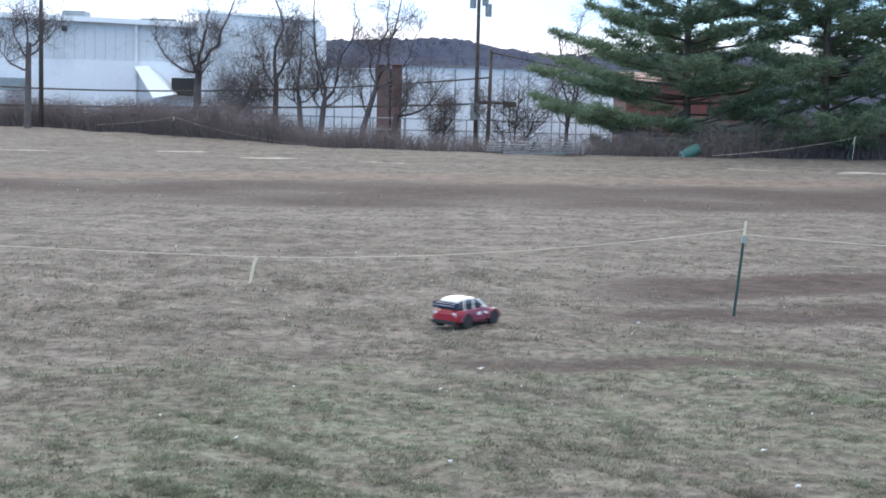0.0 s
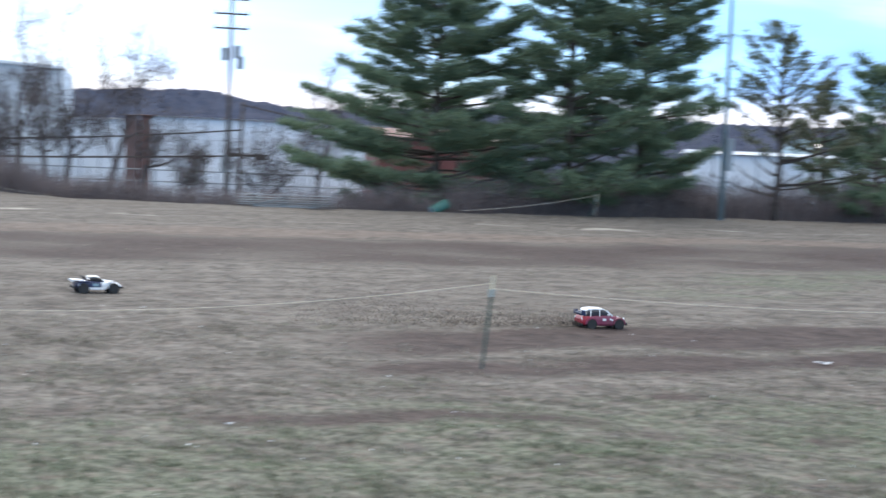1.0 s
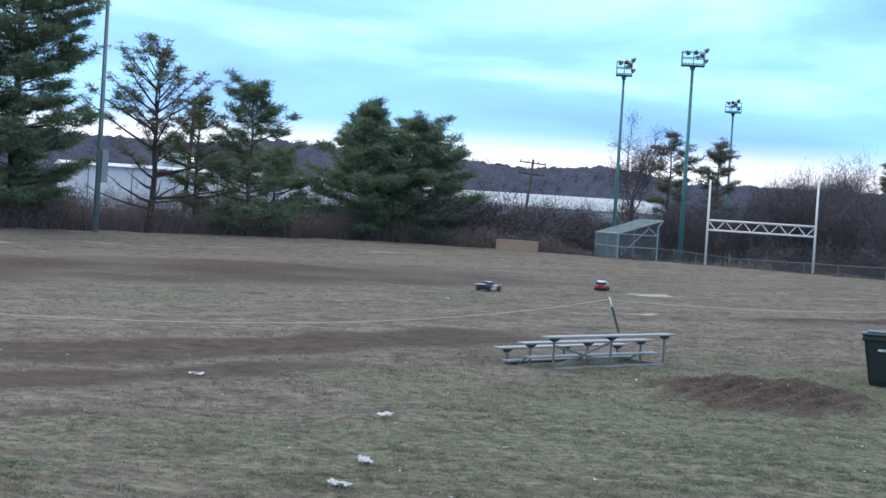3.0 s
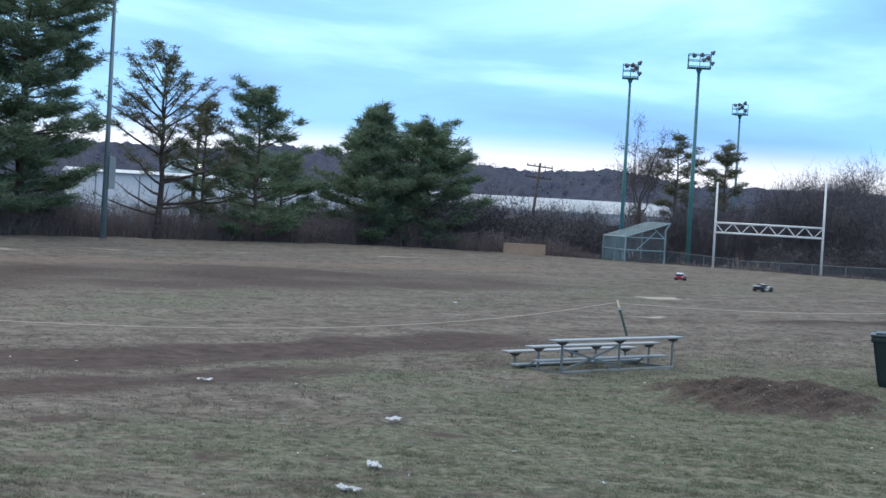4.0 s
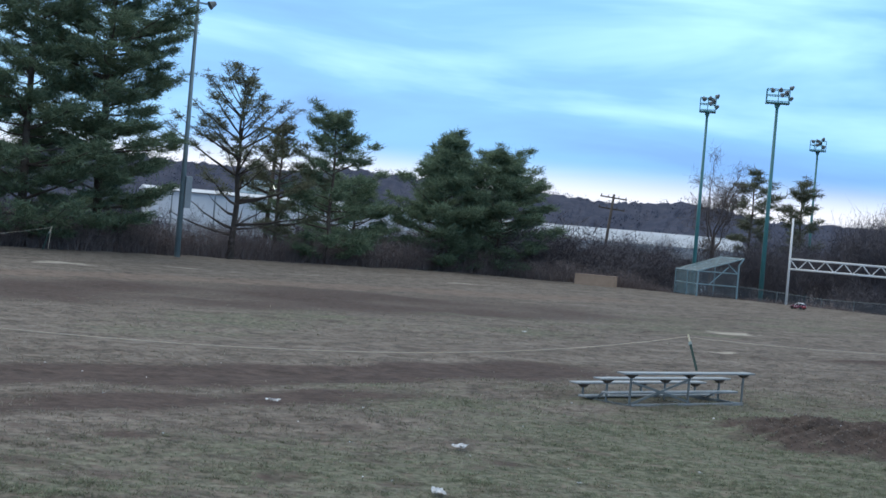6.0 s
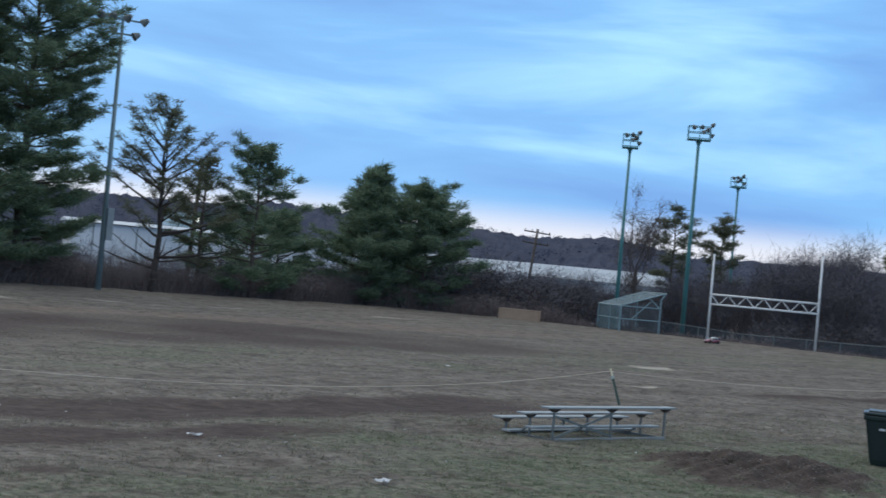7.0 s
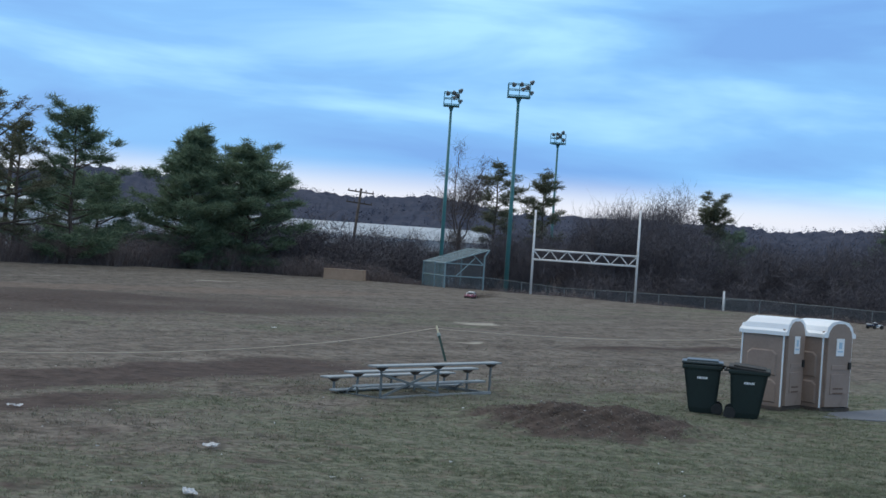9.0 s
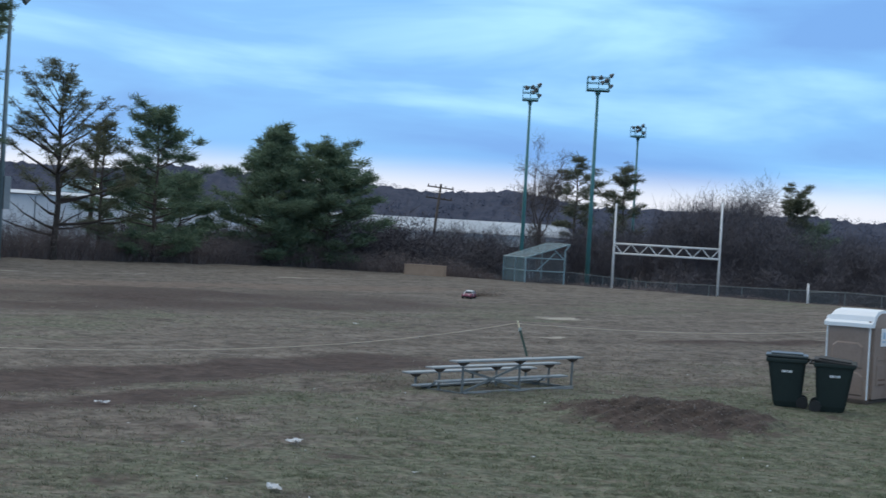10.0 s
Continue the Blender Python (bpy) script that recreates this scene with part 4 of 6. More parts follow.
bmesh.ops.create_icosphere(b, subdivisions=2, radius=0.26, matrix=Matrix.Translation((67.6, 153.4, 6.2)))
part("yard_lamp", b, LIT, shed, "small lit yard lamp")
low_building("storage_building", "long white-roofed building beyond the thicket", (138, 232), (180, 204), 26, -4, 3.6, ROOF_METAL, WHITE_METAL, 8)
low_building("brick_pier", "square brown brick pier of a loading yard", (-4.35, 150), (-3.2, 150), 1.2, -6, 6.0, BRICK, BRICK, pitch=0.02)
low_building("brick_pier", "square rust-red brick pier of a loading yard", (-2.95, 150), (-1.95, 150), 1.1, -6, 6.05, RED_BRICK, RED_BRICK, pitch=0.02)
low_building("storage_building", "low rust-red steel building behind the pines", (19.5, 146), (32, 146), 10, -5, 5.0, RED_STEEL, RED_STEEL, 0)


# ---------------------------------------------------------------- poles
def rigged_light(b, o, turn, s=0.50):
    rot = Matrix.Rotation(turn, 4, "Z")
    m = Matrix.Translation(o) @ rot @ Matrix.Rotation(radians(60), 4, "X")
    bmesh.ops.create_cone(b, cap_ends=True, segments=12, radius1=0.36 * s, radius2=0.16 * s, depth=0.55 * s, matrix=m)


def light_pole(x, y, z_top, material, label, cage=True, box_at=None, turn=0.0, r=0.17, w=1.0):
    z0 = ground_z(x, y)
    p = thing("light_pole", label, "light pole", pose(x, y, z0, 0, 0, turn), "sports lights")
    h = z_top - z0
    b = B()
    rod(b, (0, 0, -0.3), (0, 0, h - 1.3), r * 1.12, r * 0.6, 12)
    part("pole", b, material, p, smooth=True)
    if cage:
        corners = ((-0.8 * w, -0.45), (0.8 * w, -0.45), (0.8 * w, 0.45), (-0.8 * w, 0.45))
        for z in (h - 1.22, h - 0.78, h - 0.35):
            for a, c in zip(corners, corners[1:] + corners[:1]):
                b = B()
                rod(b, (*a, z), (*c, z), 0.03, sides=6)
                part("rail", b, material, p)
        for a in (*corners, (0, -0.45)):
            b = B()
            rod(b, (*a, h - 1.3), (*a, h - 0.35), 0.03, sides=6)
            part("stanchion", b, material, p)
        b = B()
        box(b, (1.7 * w, 1.0, 0.09), (0, 0, h - 1.33), bevel=0.02)
        rod(b, (0, 0, h - 1.75), (0, 0, h - 1.36), r * 0.6, r * 1.5, 10)
        part("platform", b, material, p)
        lamps = [(-0.45 * w, -0.5, h - 0.42), (0.15, -0.5, h - 0.36), (0.62 * w, -0.52, h - 0.55), (0.95 * w, -0.4, h - 0.18), (0.95 * w, -0.2, h - 0.95), (0.3 * w, -0.55, h - 0.75)]
    else:
        for w_, z in ((1.5, h - 0.5), (1.1, h - 1.4)):
            b = B()
            bar(b, (-w_, 0, z), (w_, 0, z), 0.1, 0.1)
            part("cross_arm", b, material, p)
        b = B()
        rod(b, (0, 0, h - 1.5), (0, 0, h - 0.3), 0.1)
        part("mast_top", b, material, p)
        lamps = [(-1.5, -0.2, h - 0.35), (-0.7, -0.2, h - 0.35), (0.3, -0.2, h - 0.35), (1.4, -0.2, h - 0.45), (-0.6, -0.2, h - 1.3), (0.9, -0.2, h - 1.4)]
    for k, o in enumerate(lamps):
        b = B()
        rigged_light(b, o, radians(-25 + 23 * k), 0.50 if cage else 0.78)
        part("floodlight", b, DARK_STEEL, p, "dark floodlight housing")
    if box_at:
        b = B()
        box(b, (0.42, 0.3, 2.0), (0.28, -0.18, box_at), bevel=0.03)
        part("meter_box", b, GREY_METAL, p, "grey metal switch box")
    return p


light_pole(33.9, 91.0, 17.3, PALE_POLE, "tall blue-grey steel light pole with six floodlights and a switch box", False, 4.1, 0, 0.17)
light_pole(72.0, 87.1, 14.6, TEAL, "green steel light pole with a caged floodlight platform", True, None, -40, 0.145, 0.7)
light_pole(76.0, 84.2, 15.6, TEAL, "tallest green steel light pole with a caged floodlight platform", True, None, -38, 0.17)
light_pole(103.5, 108.5, 14.9, TEAL, "green steel light pole, behind the goal", True, None, -70, 0.15, 0.75)


def utility_pole(x, y, z_top, label, arms=2, lean=0.0, boxes=False, turn=0.0):
    z0 = ground_z(x, y)
    p = thing("utility_pole", label, "utility pole", pose(x, y, z0, 0, lean, turn), "utility poles")
    h = z_top - z0
    b = B()
    rod(b, (0, 0, -0.4), (0, 0, h), 0.19, 0.12, 10)
    part("pole", b, DARK_WOOD, p, smooth=True)
    for k in range(arms):
        b = B()
        bar(b, (-1.3, 0.12, h - 0.35 - k * 1.1), (1.3, 0.12, h - 0.35 - k * 1.1), 0.1, 0.13)
        for i in (-1.2, -0.5, 0.5, 1.2):
            rod(b, (i, 0.12, h - 0.3 - k * 1.1), (i, 0.12, h - 0.1 - k * 1.1), 0.05, sides=6)
        part("cross_arm", b, DARK_WOOD, p)
    if boxes:
        for i, dz in ((-0.45, 5.0), (0.5, 4.8), (0.75, 5.6)):
            b = B()
            rod(b, (i, -0.1, h - dz), (i, -0.1, h - dz + 0.95), 0.26, sides=10)
            part("transformer", b, GREY_METAL, p, "grey cylindrical transformer")
    return p


tall_pole = utility_pole(4.2, 118, 14.8, "tall wooden utility pole with grey transformers", 3, 0, True)
foot = ground_z(4.2, 118)
b = B()
box(b, (0.58, 0.35, 1.3), (-0.15, -0.3, 1.98 - foot), bevel=0.03)
part("switch_box", b, GREY_METAL, tall_pole, "pale grey switch box")
b = B()
rod(b, (0, -0.1, 2.75 - foot), (2.2, -0.3, 2.62 - foot), 0.09)
part("lamp_arm", b, DARK_WOOD, tall_pole)
b = B()
box(b, (1.0, 0.4, 0.42), (2.55, -0.3, 2.58 - foot), bevel=0.08)
part("lamp_head", b, DARK_WOOD, tall_pole, "dark lamp housing on an arm")
utility_pole(5.2, 120, 6.8, "shorter leaning dark wooden pole", 0, 1)
utility_pole(-28.6, 116, 15, "wooden utility pole beside the warehouse", 1)
utility_pole(22.5, 120, 15, "wooden utility pole behind pines", 1)
utility_pole(44.8, 103, 9.6, "wooden utility pole behind the thin pine", 1, 3)
utility_pole(88.5, 121.5, 8.0, "leaning wooden utility pole with two cross-arms", 2, 5, False, -36)


def cable(name, a, b_, sag, r, label):
    c = bpy.data.curves.new(name, "CURVE")
    c.dimensions, c.bevel_depth, c.bevel_resolution = "3D", r, 1
    s = c.splines.new("POLY")
    s.points.add(15)
    for i, q in enumerate(s.points):
        t = i / 15
        p = Vector(a).lerp(Vector(b_), t) - Vector((0, 0, 4 * sag * t * (1 - t)))
        q.co = (*p, 1)
    me = bpy.data.meshes.new_from_object(new("line_shape", c))
    bpy.data.objects.remove(bpy.data.objects["line_shape"])
    me.materials.append(DARK_WOOD)
    return tagged(new(name, me), label, "cable")


cable("cable", (-40, 121, 3.2), (5.2, 119.8, 4.6), 0.9, 0.07, "sagging dark cable strung to the short pole")
cable("cable", (5.2, 119.8, 6.6), (24, 120, 4.6), 0.5, 0.06, "dark cable running on behind the pines")
cable("cable", (-40, 120, 1.6), (5.2, 119.8, 2.6), 0.4, 0.08, "low dark cable above the brush")


def rail_fence():
    f = thing("pipe_fence", "dark steel pipe fence along the car park", "fence", pose(0, 0, 0))
    for i in range(22):
        x = -30 + i * 2.6
        z = ground_z(x, 128)
        b = B()
        rod(b, (x, 128, z), (x, 128, 1.2), 0.06, sides=6)
        part("post", b, GREY_METAL, f)
    for z in (0.2, 1.15):
        b = B()
        rod(b, (-31, 128, z), (26, 128, z), 0.05, sides=6)
        part("rail", b, GREY_METAL, f)


rail_fence()


# ---------------------------------------------------------------- the goal
def goal():
    a, c = Vector((73.4, 78.7, 0)), Vector((76.9, 72.0, 0))
    g = thing("goal_post", "white steel football goal with a trussed crossbar", "goal post", pose(*a))
    d = c - a
    za, zc = ground_z(*a.xy), ground_z(*c.xy)
    for o, z, tall in ((Vector(), za, 5.9), (d, zc, 6.3)):
        b = B()
        rod(b, o + Vector((0, 0, z - 0.2)), o + Vector((0, 0, tall)), 0.09, 0.07, 12)
        part("upright", b, WHITE_PAINT, g, smooth=True)
    for z in (3.1, 2.42):
        b = B()
        rod(b, Vector((0, 0, z)), d + Vector((0, 0, z)), 0.07, sides=10)
        part("crossbar", b, WHITE_PAINT, g, smooth=True)
    n = 12
    for i in range(n):
        p, q = d * (i / n), d * ((i + 1) / n)
        z1, z2 = (2.42, 3.1) if i % 2 else (3.1, 2.42)
        b = B()
        rod(b, p + Vector((0, 0, z1)), q + Vector((0, 0, z2)), 0.035, sides=6)
        part("brace", b, WHITE_PAINT, g)


goal()


# ---------------------------------------------------------------- bleacher
def bleacher(place, label, length=3.95, group="bleachers"):
    """Origin under the middle of the top row's back legs, x along the seats, y towards the lower rows."""
    t = thing("bleacher", label, "bleacher", place, group)
    rows = [(0.0, 0.67), (0.61, 0.49), (1.24, 0.33)]
    for y, z in rows:
        b = B()
        box(b, (length, 0.25, 0.036), (0, y + 0.02, z), bevel=0.01)
        part("seat_plank", b, ALU, t)
    for y, z in ((0.40, 0.24), (1.0, 0.10)):
        b = B()
        box(b, (length, 0.22, 0.04), (0, y, z), bevel=0.012)
        part("foot_plank", b, ALU, t)
    for x in (-1.72, 0.0, 1.72):
        for y, z in rows:
            b = B()
            bar(b, (x, y, -0.03), (x, y, z - 0.03), 0.034, 0.034)
            part("leg", b, DARK_STEEL, t)
            b = B()
            loft(b, [[(x - 0.10, y - 0.09, z - 0.019), (x + 0.10, y - 0.09, z - 0.019), (x + 0.10, y + 0.11, z - 0.019), (x - 0.10, y + 0.11, z - 0.019)],
                     [(x - 0.04, y - 0.03, z - 0.09), (x + 0.04, y - 0.03, z - 0.09), (x + 0.04, y + 0.03, z - 0.09), (x - 0.04, y + 0.03, z - 0.09)]])
            part("bracket", b, DARK_WOOD, t)
        b = B()
        bar(b, (x, -0.04, 0.03), (x, 1.36, 0.03), 0.05, 0.06)
        part("base_rail", b, DARK_STEEL, t)
        b = B()
        bar(b, (x, 0.61, 0.26), (x, 0.92, 0.04), 0.03, 0.035)
        part("side_brace", b, DARK_STEEL, t)
    for a, c in (((-1.72, -0.03, 0.08), (0, -0.03, 0.56)), ((-1.72, -0.05, 0.50), (0, -0.05, 0.10))):
        b = B()
        bar(b, a, c, 0.02, 0.045)
        part("cross_brace", b, DARK_STEEL, t)
    b = B()
    bar(b, (-1.72, -0.04, 0.05), (1.72, -0.04, 0.05), 0.04, 0.06)
    part("base_rail", b, ALU, t)
    return t


heading = math.degrees(math.atan2(0.65, 3.40))
bleacher(pose(19.74, 23.72, ground_z(19.74, 23.72) - 0.04, 0, 0, heading), "low three-row aluminium bleacher on the grass, seen from behind")
bleacher(pose(6.3, 84.5, ground_z(6.3, 84.5) + 0.02, 0, 0, 3), "low grey bleacher at the field's far edge", 5.2)


# ---------------------------------------------------------------- wheeled bins
def wheeled_bin(place, label, open_lid=0.0):
    t = thing("wheeled_bin", label, "rubbish bin", place, "wheeled bins")
    b = B()

    def ring(z, w, d, off):
        return [(-w, -d + off, z), (w, -d + off, z), (w, d + off, z), (-w, d + off, z)]

    loft(b, [ring(0.02, 0.24, 0.25, 0.03), ring(0.12, 0.26, 0.28, 0.02), ring(0.55, 0.29, 0.33, 0), ring(0.98, 0.325, 0.38, -0.02), ring(1.0, 0.325, 0.38, -0.02)])
    bmesh.ops.bevel(b, geom=[e for e in b.edges if abs(e.verts[0].co.z - e.verts[1].co.z) > 0.05], offset=0.05, segments=2, affect="EDGES")
    part("body", b, BIN_PLASTIC, t)
    b = B()
    box(b, (0.70, 0.82, 0.10), (0, -0.02, 0.955), bevel=0.03)
    part("rim", b, BIN_PLASTIC, t)
    b = B()
    q = Matrix.Rotation(radians(open_lid), 3, "X")
    box(b, (0.70, 0.84, 0.05), Vector((0, 0.38, 1.02)) + q @ Vector((0, -0.40, 0.02)), q, bevel=0.02)
    box(b, (0.56, 0.64, 0.05), Vector((0, 0.38, 1.02)) + q @ Vector((0, -0.40, 0.055)), q, bevel=0.02)
    part("lid", b, LID_SHEEN if not open_lid else BLACK, t, "domed plastic lid")
    for x in (-0.29, 0.29):
        b = B()
        rod(b, (x - 0.03, 0.32, 0.12), (x + 0.03, 0.32, 0.12), 0.12, sides=18)
        part("wheel", b, BLACK, t, "black rubber wheel")
    b = B()
    rod(b, (-0.33, 0.46, 0.97), (0.33, 0.46, 0.97), 0.02)
    for x in (-0.28, 0.28):
        rod(b, (x, 0.36, 0.97), (x, 0.46, 0.97), 0.02)
    part("handle", b, BLACK, t)
    b = B()
    rod(b, (-0.30, 0.32, 0.12), (0.30, 0.32, 0.12), 0.012)
    part("axle", b, BLACK, t)
    for sx in (-1, 1):
        b = B()
        for k, w in enumerate((0.022, 0.022, 0.028, 0.016, 0.022, 0.022, 0.028)):
            box(b, (0.006, w, 0.045), (sx * 0.309, -0.02 + sx * k * 0.030 - sx * 0.08, 0.74), Matrix.Rotation(radians(sx * 4.7), 3, "Y"))
        part("stamp", b, PAPER, t, "white stamped lettering, too small to read")
    return t


wheeled_bin(pose(24.2, 20.62, ground_z(24.2, 20.6) - 0.02, 0, 0, -139.5), "dark green plastic wheeled bin with its lid closed")
wheeled_bin(pose(24.46, 19.66, ground_z(24.5, 19.7) - 0.02, 0, -2, 38), "dark green plastic wheeled bin with its lid ajar", 5)


# ---------------------------------------------------------------- portable toilets
def portable_toilet(place, label):
    """Origin at the middle of the base, door towards -y."""
    t = thing("portable_toilet", label, "portable toilet", place, "portable toilets")
    s, tall = 0.49, 1.68
    b = B()
    box(b, (2 * s + 0.06, 2 * s + 0.06, 0.10), (0, 0, 0.05), bevel=0.02)
    part("skid_base", b, DARK_WOOD, t)
    for nm, size, c in (("side_wall", (0.05, 2 * s - 0.06, tall - 0.1), (-s + 0.03, 0, 0.1 + tall / 2 - 0.05)), ("side_wall", (0.05, 2 * s - 0.06, tall - 0.1), (s - 0.03, 0, 0.1 + tall / 2 - 0.05)),
                        ("back_wall", (2 * s - 0.1, 0.05, tall - 0.1), (0, s - 0.03, 0.1 + tall / 2 - 0.05))):
        b = B()
        box(b, size, c, bevel=0.008)
        part(nm, b, TAN_PLASTIC, t)
    for sx in (-1, 1):
        for k, (z, hh, in_) in enumerate(((1.02, 0.55, 0.70), (0.42, 0.5, 0.74))):
            b = B()
            x = sx * (s - 0.005)
            w = in_ / 2
            loft(b, [[(x, -w, z - hh / 2), (x, w, z - hh / 2), (x, w, z + hh / 2 - 0.08), (x, w - 0.1, z + hh / 2), (x, -w + 0.1, z + hh / 2), (x, -w, z + hh / 2 - 0.08)],
                     [(x + sx * 0.022, -w + .03, z - hh / 2 + .03), (x + sx * 0.022, w - .03, z - hh / 2 + .03), (x + sx * 0.022, w - .03, z + hh / 2 - 0.1), (x + sx * 0.022, w - 0.12, z + hh / 2 - .03), (x + sx * 0.022, -w + 0.12, z + hh / 2 - .03), (x + sx * 0.022, -w + .03, z + hh / 2 - 0.1)]])
            part("wall_panel", b, TAN_PLASTIC, t)
    for x, y in ((-s, -s), (s, -s), (s, s), (-s, s)):
        b = B()
        box(b, (0.032, 0.032, tall), (x * 0.985, y * 0.985, tall / 2 + 0.02), bevel=0.012)
        part("corner_strip", b, ROOF_PLASTIC, t, "white plastic corner strip")
    # arched door in the front
    b = B()
    arch = [(-0.40, 0.12), (0.40, 0.12), (0.40, 1.62), (0.36, 1.76), (0.26, 1.87), (0.12, 1.93), (-0.12, 1.93), (-0.26, 1.87), (-0.36, 1.76), (-0.40, 1.62)]
    loft(b, [[(x, -s + 0.03, z) for x, z in arch], [(x, -s - 0.075, z) for x, z in arch]])
    door = part("door", b, TAN_PLASTIC, t)
    b = B()
    box(b, (0.09, 0.05, 1.66), (-0.44, -s + 0.02, 0.93), bevel=0.01)
    box(b, (0.09, 0.05, 1.66), (0.44, -s + 0.02, 0.93), bevel=0.01)
    part("door_frame", b, TAN_PLASTIC, t)
    b = B()
    box(b, (0.26, 0.012, 0.38), (0.0, -s - 0.083, 1.42), bevel=0.004)
    part("door_sign", b, PAPER, door, "white and pale blue notice")
    b = B()
    box(b, (0.10, 0.006, 0.14), (0.0, -s - 0.092, 1.46))
    box(b, (0.17, 0.006, 0.03), (0.0, -s - 0.092, 1.33))
    part("notice_mark", b, mat_sign, door, "pale blue printed shape")
    for z, hh in ((0.98, 0.10), (0.62, 0.44)):
        b = B()
        box(b, (0.52, 0.02, hh), (0, -s - 0.077, z), bevel=0.008)
        part("door_panel", b, TAN_PLASTIC, door)
    b = B()
    for k in range(5):
        box(b, (0.05, 0.006, 0.035), (-0.14 + 0.07 * k, -s - 0.090, 0.52))
        box(b, (0.06, 0.006, 0.035), (-0.14 + 0.07 * k, -s - 0.090, 0.42))
    part("print", b, mat_print, door, "faded brown lettering, too small to read")
    b = B()
    box(b, (0.07, 0.05, 0.16), (0.34, -s - 0.093, 1.02), bevel=0.012)
    part("door_latch", b, BLACK, door)
    # roof: barrel over the door, running to the back
    b = B()
    prof = [(-s - 0.05, tall - 0.06), (-s - 0.05, tall + 0.02), (-0.45, tall + 0.07), (-0.41, tall + 0.18), (-0.28, tall + 0.28), (0, tall + 0.32), (0.28, tall + 0.28), (0.41, tall + 0.18), (0.45, tall + 0.07), (s + 0.05, tall + 0.02), (s + 0.05, tall - 0.06)]
    loft(b, [[(x, -s - 0.06, z) for x, z in prof], [(x, 0, z) for x, z in prof], [(x * 0.995, s * 0.86, z - 0.01) for x, z in prof], [(x, s + 0.05, min(z, tall + 0.14)) for x, z in prof]])
    part("roof", b, ROOF_PLASTIC, t, "translucent white moulded roof")
    b = B()
    rod(b, (0.3, 0.36, tall), (0.3, 0.36, tall + 0.30), 0.05)
    part("vent_pipe", b, ROOF_PLASTIC, t)
    return t


mat_print = mat("brown_print", (0.15, 0.095, 0.070), (0.20, 0.13, 0.10), 0.2, 0.7)
mat_sign = mat("sign_blue", (0.42, 0.58, 0.72), (0.50, 0.66, 0.80), 0.2, 0.6)
portable_toilet(pose(26.77, 20.92, ground_z(26.75, 20.9) - 0.01, 0, 0, 12.7), "tan portable toilet with a white roof")
portable_toilet(pose(28.02, 20.62, ground_z(28.0, 20.6) - 0.01, 0, 0, -2.3), "tan portable toilet with a white roof beside its twin")


# ---------------------------------------------------------------- dugout, crate, fence
MESH_WIRE = mat("chain_link", (0.11, 0.19, 0.23), (0.17, 0.26, 0.30), 0.3, 0.6, alpha=0.46)
FENCE_WIRE = mat("fence_wire", (0.10, 0.13, 0.15), (0.16, 0.19, 0.21), 0.3, 0.6, alpha=0.13)
PALE_STEEL = mat("pale_painted_steel", (0.19, 0.29, 0.33), (0.28, 0.38, 0.42), 0.5, 0.5)


def dugout():
    m = Vector((69.3, 83.3, 0))
    e1, e2 = Vector((0.954, -0.30, 0)), Vector((0.30, 0.954, 0))
    t = thing("dugout", "chain-link dugout with a sloping mesh roof", "dugout", pose(m.x, m.y, ground_z(m.x, m.y)))
    w, d, lo, hi = 3.0, 4.2, 1.75, 2.85
    up = Vector((0, 0, 1))
    c = {"a": Vector(), "b": e1 * w, "c": e1 * w + e2 * d, "d": e2 * d}
    top = {"a": lo, "b": hi, "c": hi, "d": lo}
    for k, p in c.items():
        b = B()
        if top[k] == hi:
            rod(b, p - up * 0.1, p + up * (hi - 0.5), 0.06)
            rod(b, p + up * (hi - 0.5), p + e1 * 0.35 + up * hi, 0.06)
        else:
            rod(b, p - up * 0.1, p + up * lo, 0.06)
        part("post", b, PALE_STEEL, t)
    for s in (0.45,):
        b = B()
        rod(b, e2 * d * s - up * 0.1, e2 * d * s + up * lo, 0.045)
        part("post", b, PALE_STEEL, t)
    hi_v = e1 * 0.35
    for p, q in ((c["a"] + up * lo, c["d"] + up * lo), (c["b"] + hi_v + up * hi, c["c"] + hi_v + up * hi), (c["a"] + up * lo, c["b"] + hi_v + up * hi), (c["d"] + up * lo, c["c"] + hi_v + up * hi),
                 (c["a"] + up * 0.85, c["b"] + up * 0.85), (c["a"] + up * 0.85, c["d"] + up * 0.85), (c["a"] + up * lo, c["b"] + up * lo), (c["a"] + e1 * w * 0.3 + up * 0.9, c["a"] + e1 * w * 0.75 + up * 2.2),
                 (c["b"] + up * 1.7, c["a"] + e1 * w * 0.7 + up * 2.45)):
        b = B()
        rod(b, p, q, 0.04, sides=6)
        part("rail", b, PALE_STEEL, t)

    def sheet(name, quad, mtl):
        b = B()
        n = (quad[1] - quad[0]).cross(quad[2] - quad[0]).normalized() * 0.012
        loft(b, [[p - n for p in quad], [p + n for p in quad]])
        part(name, b, mtl, t)

    sheet("roof", [c["a"] + up * (lo + .03), c["b"] + hi_v + up * (hi + .03), c["c"] + hi_v + up * (hi + .03), c["d"] + up * (lo + .03)], MESH_WIRE)
    sheet("mesh_panel", [c["a"], c["d"], c["d"] + up * lo, c["a"] + up * lo], MESH_WIRE)
    sheet("mesh_panel", [c["a"], c["b"], c["b"] + up * (hi - .6), c["a"] + up * lo], FENCE_WIRE)
    sheet("mesh_panel", [c["b"], c["c"], c["c"] + up * (hi - .6), c["b"] + up * (hi - .6)], FENCE_WIRE)
    sheet("mesh_panel", [c["d"], c["c"], c["c"] + up * (hi - .6), c["d"] + up * lo], FENCE_WIRE)


dugout()


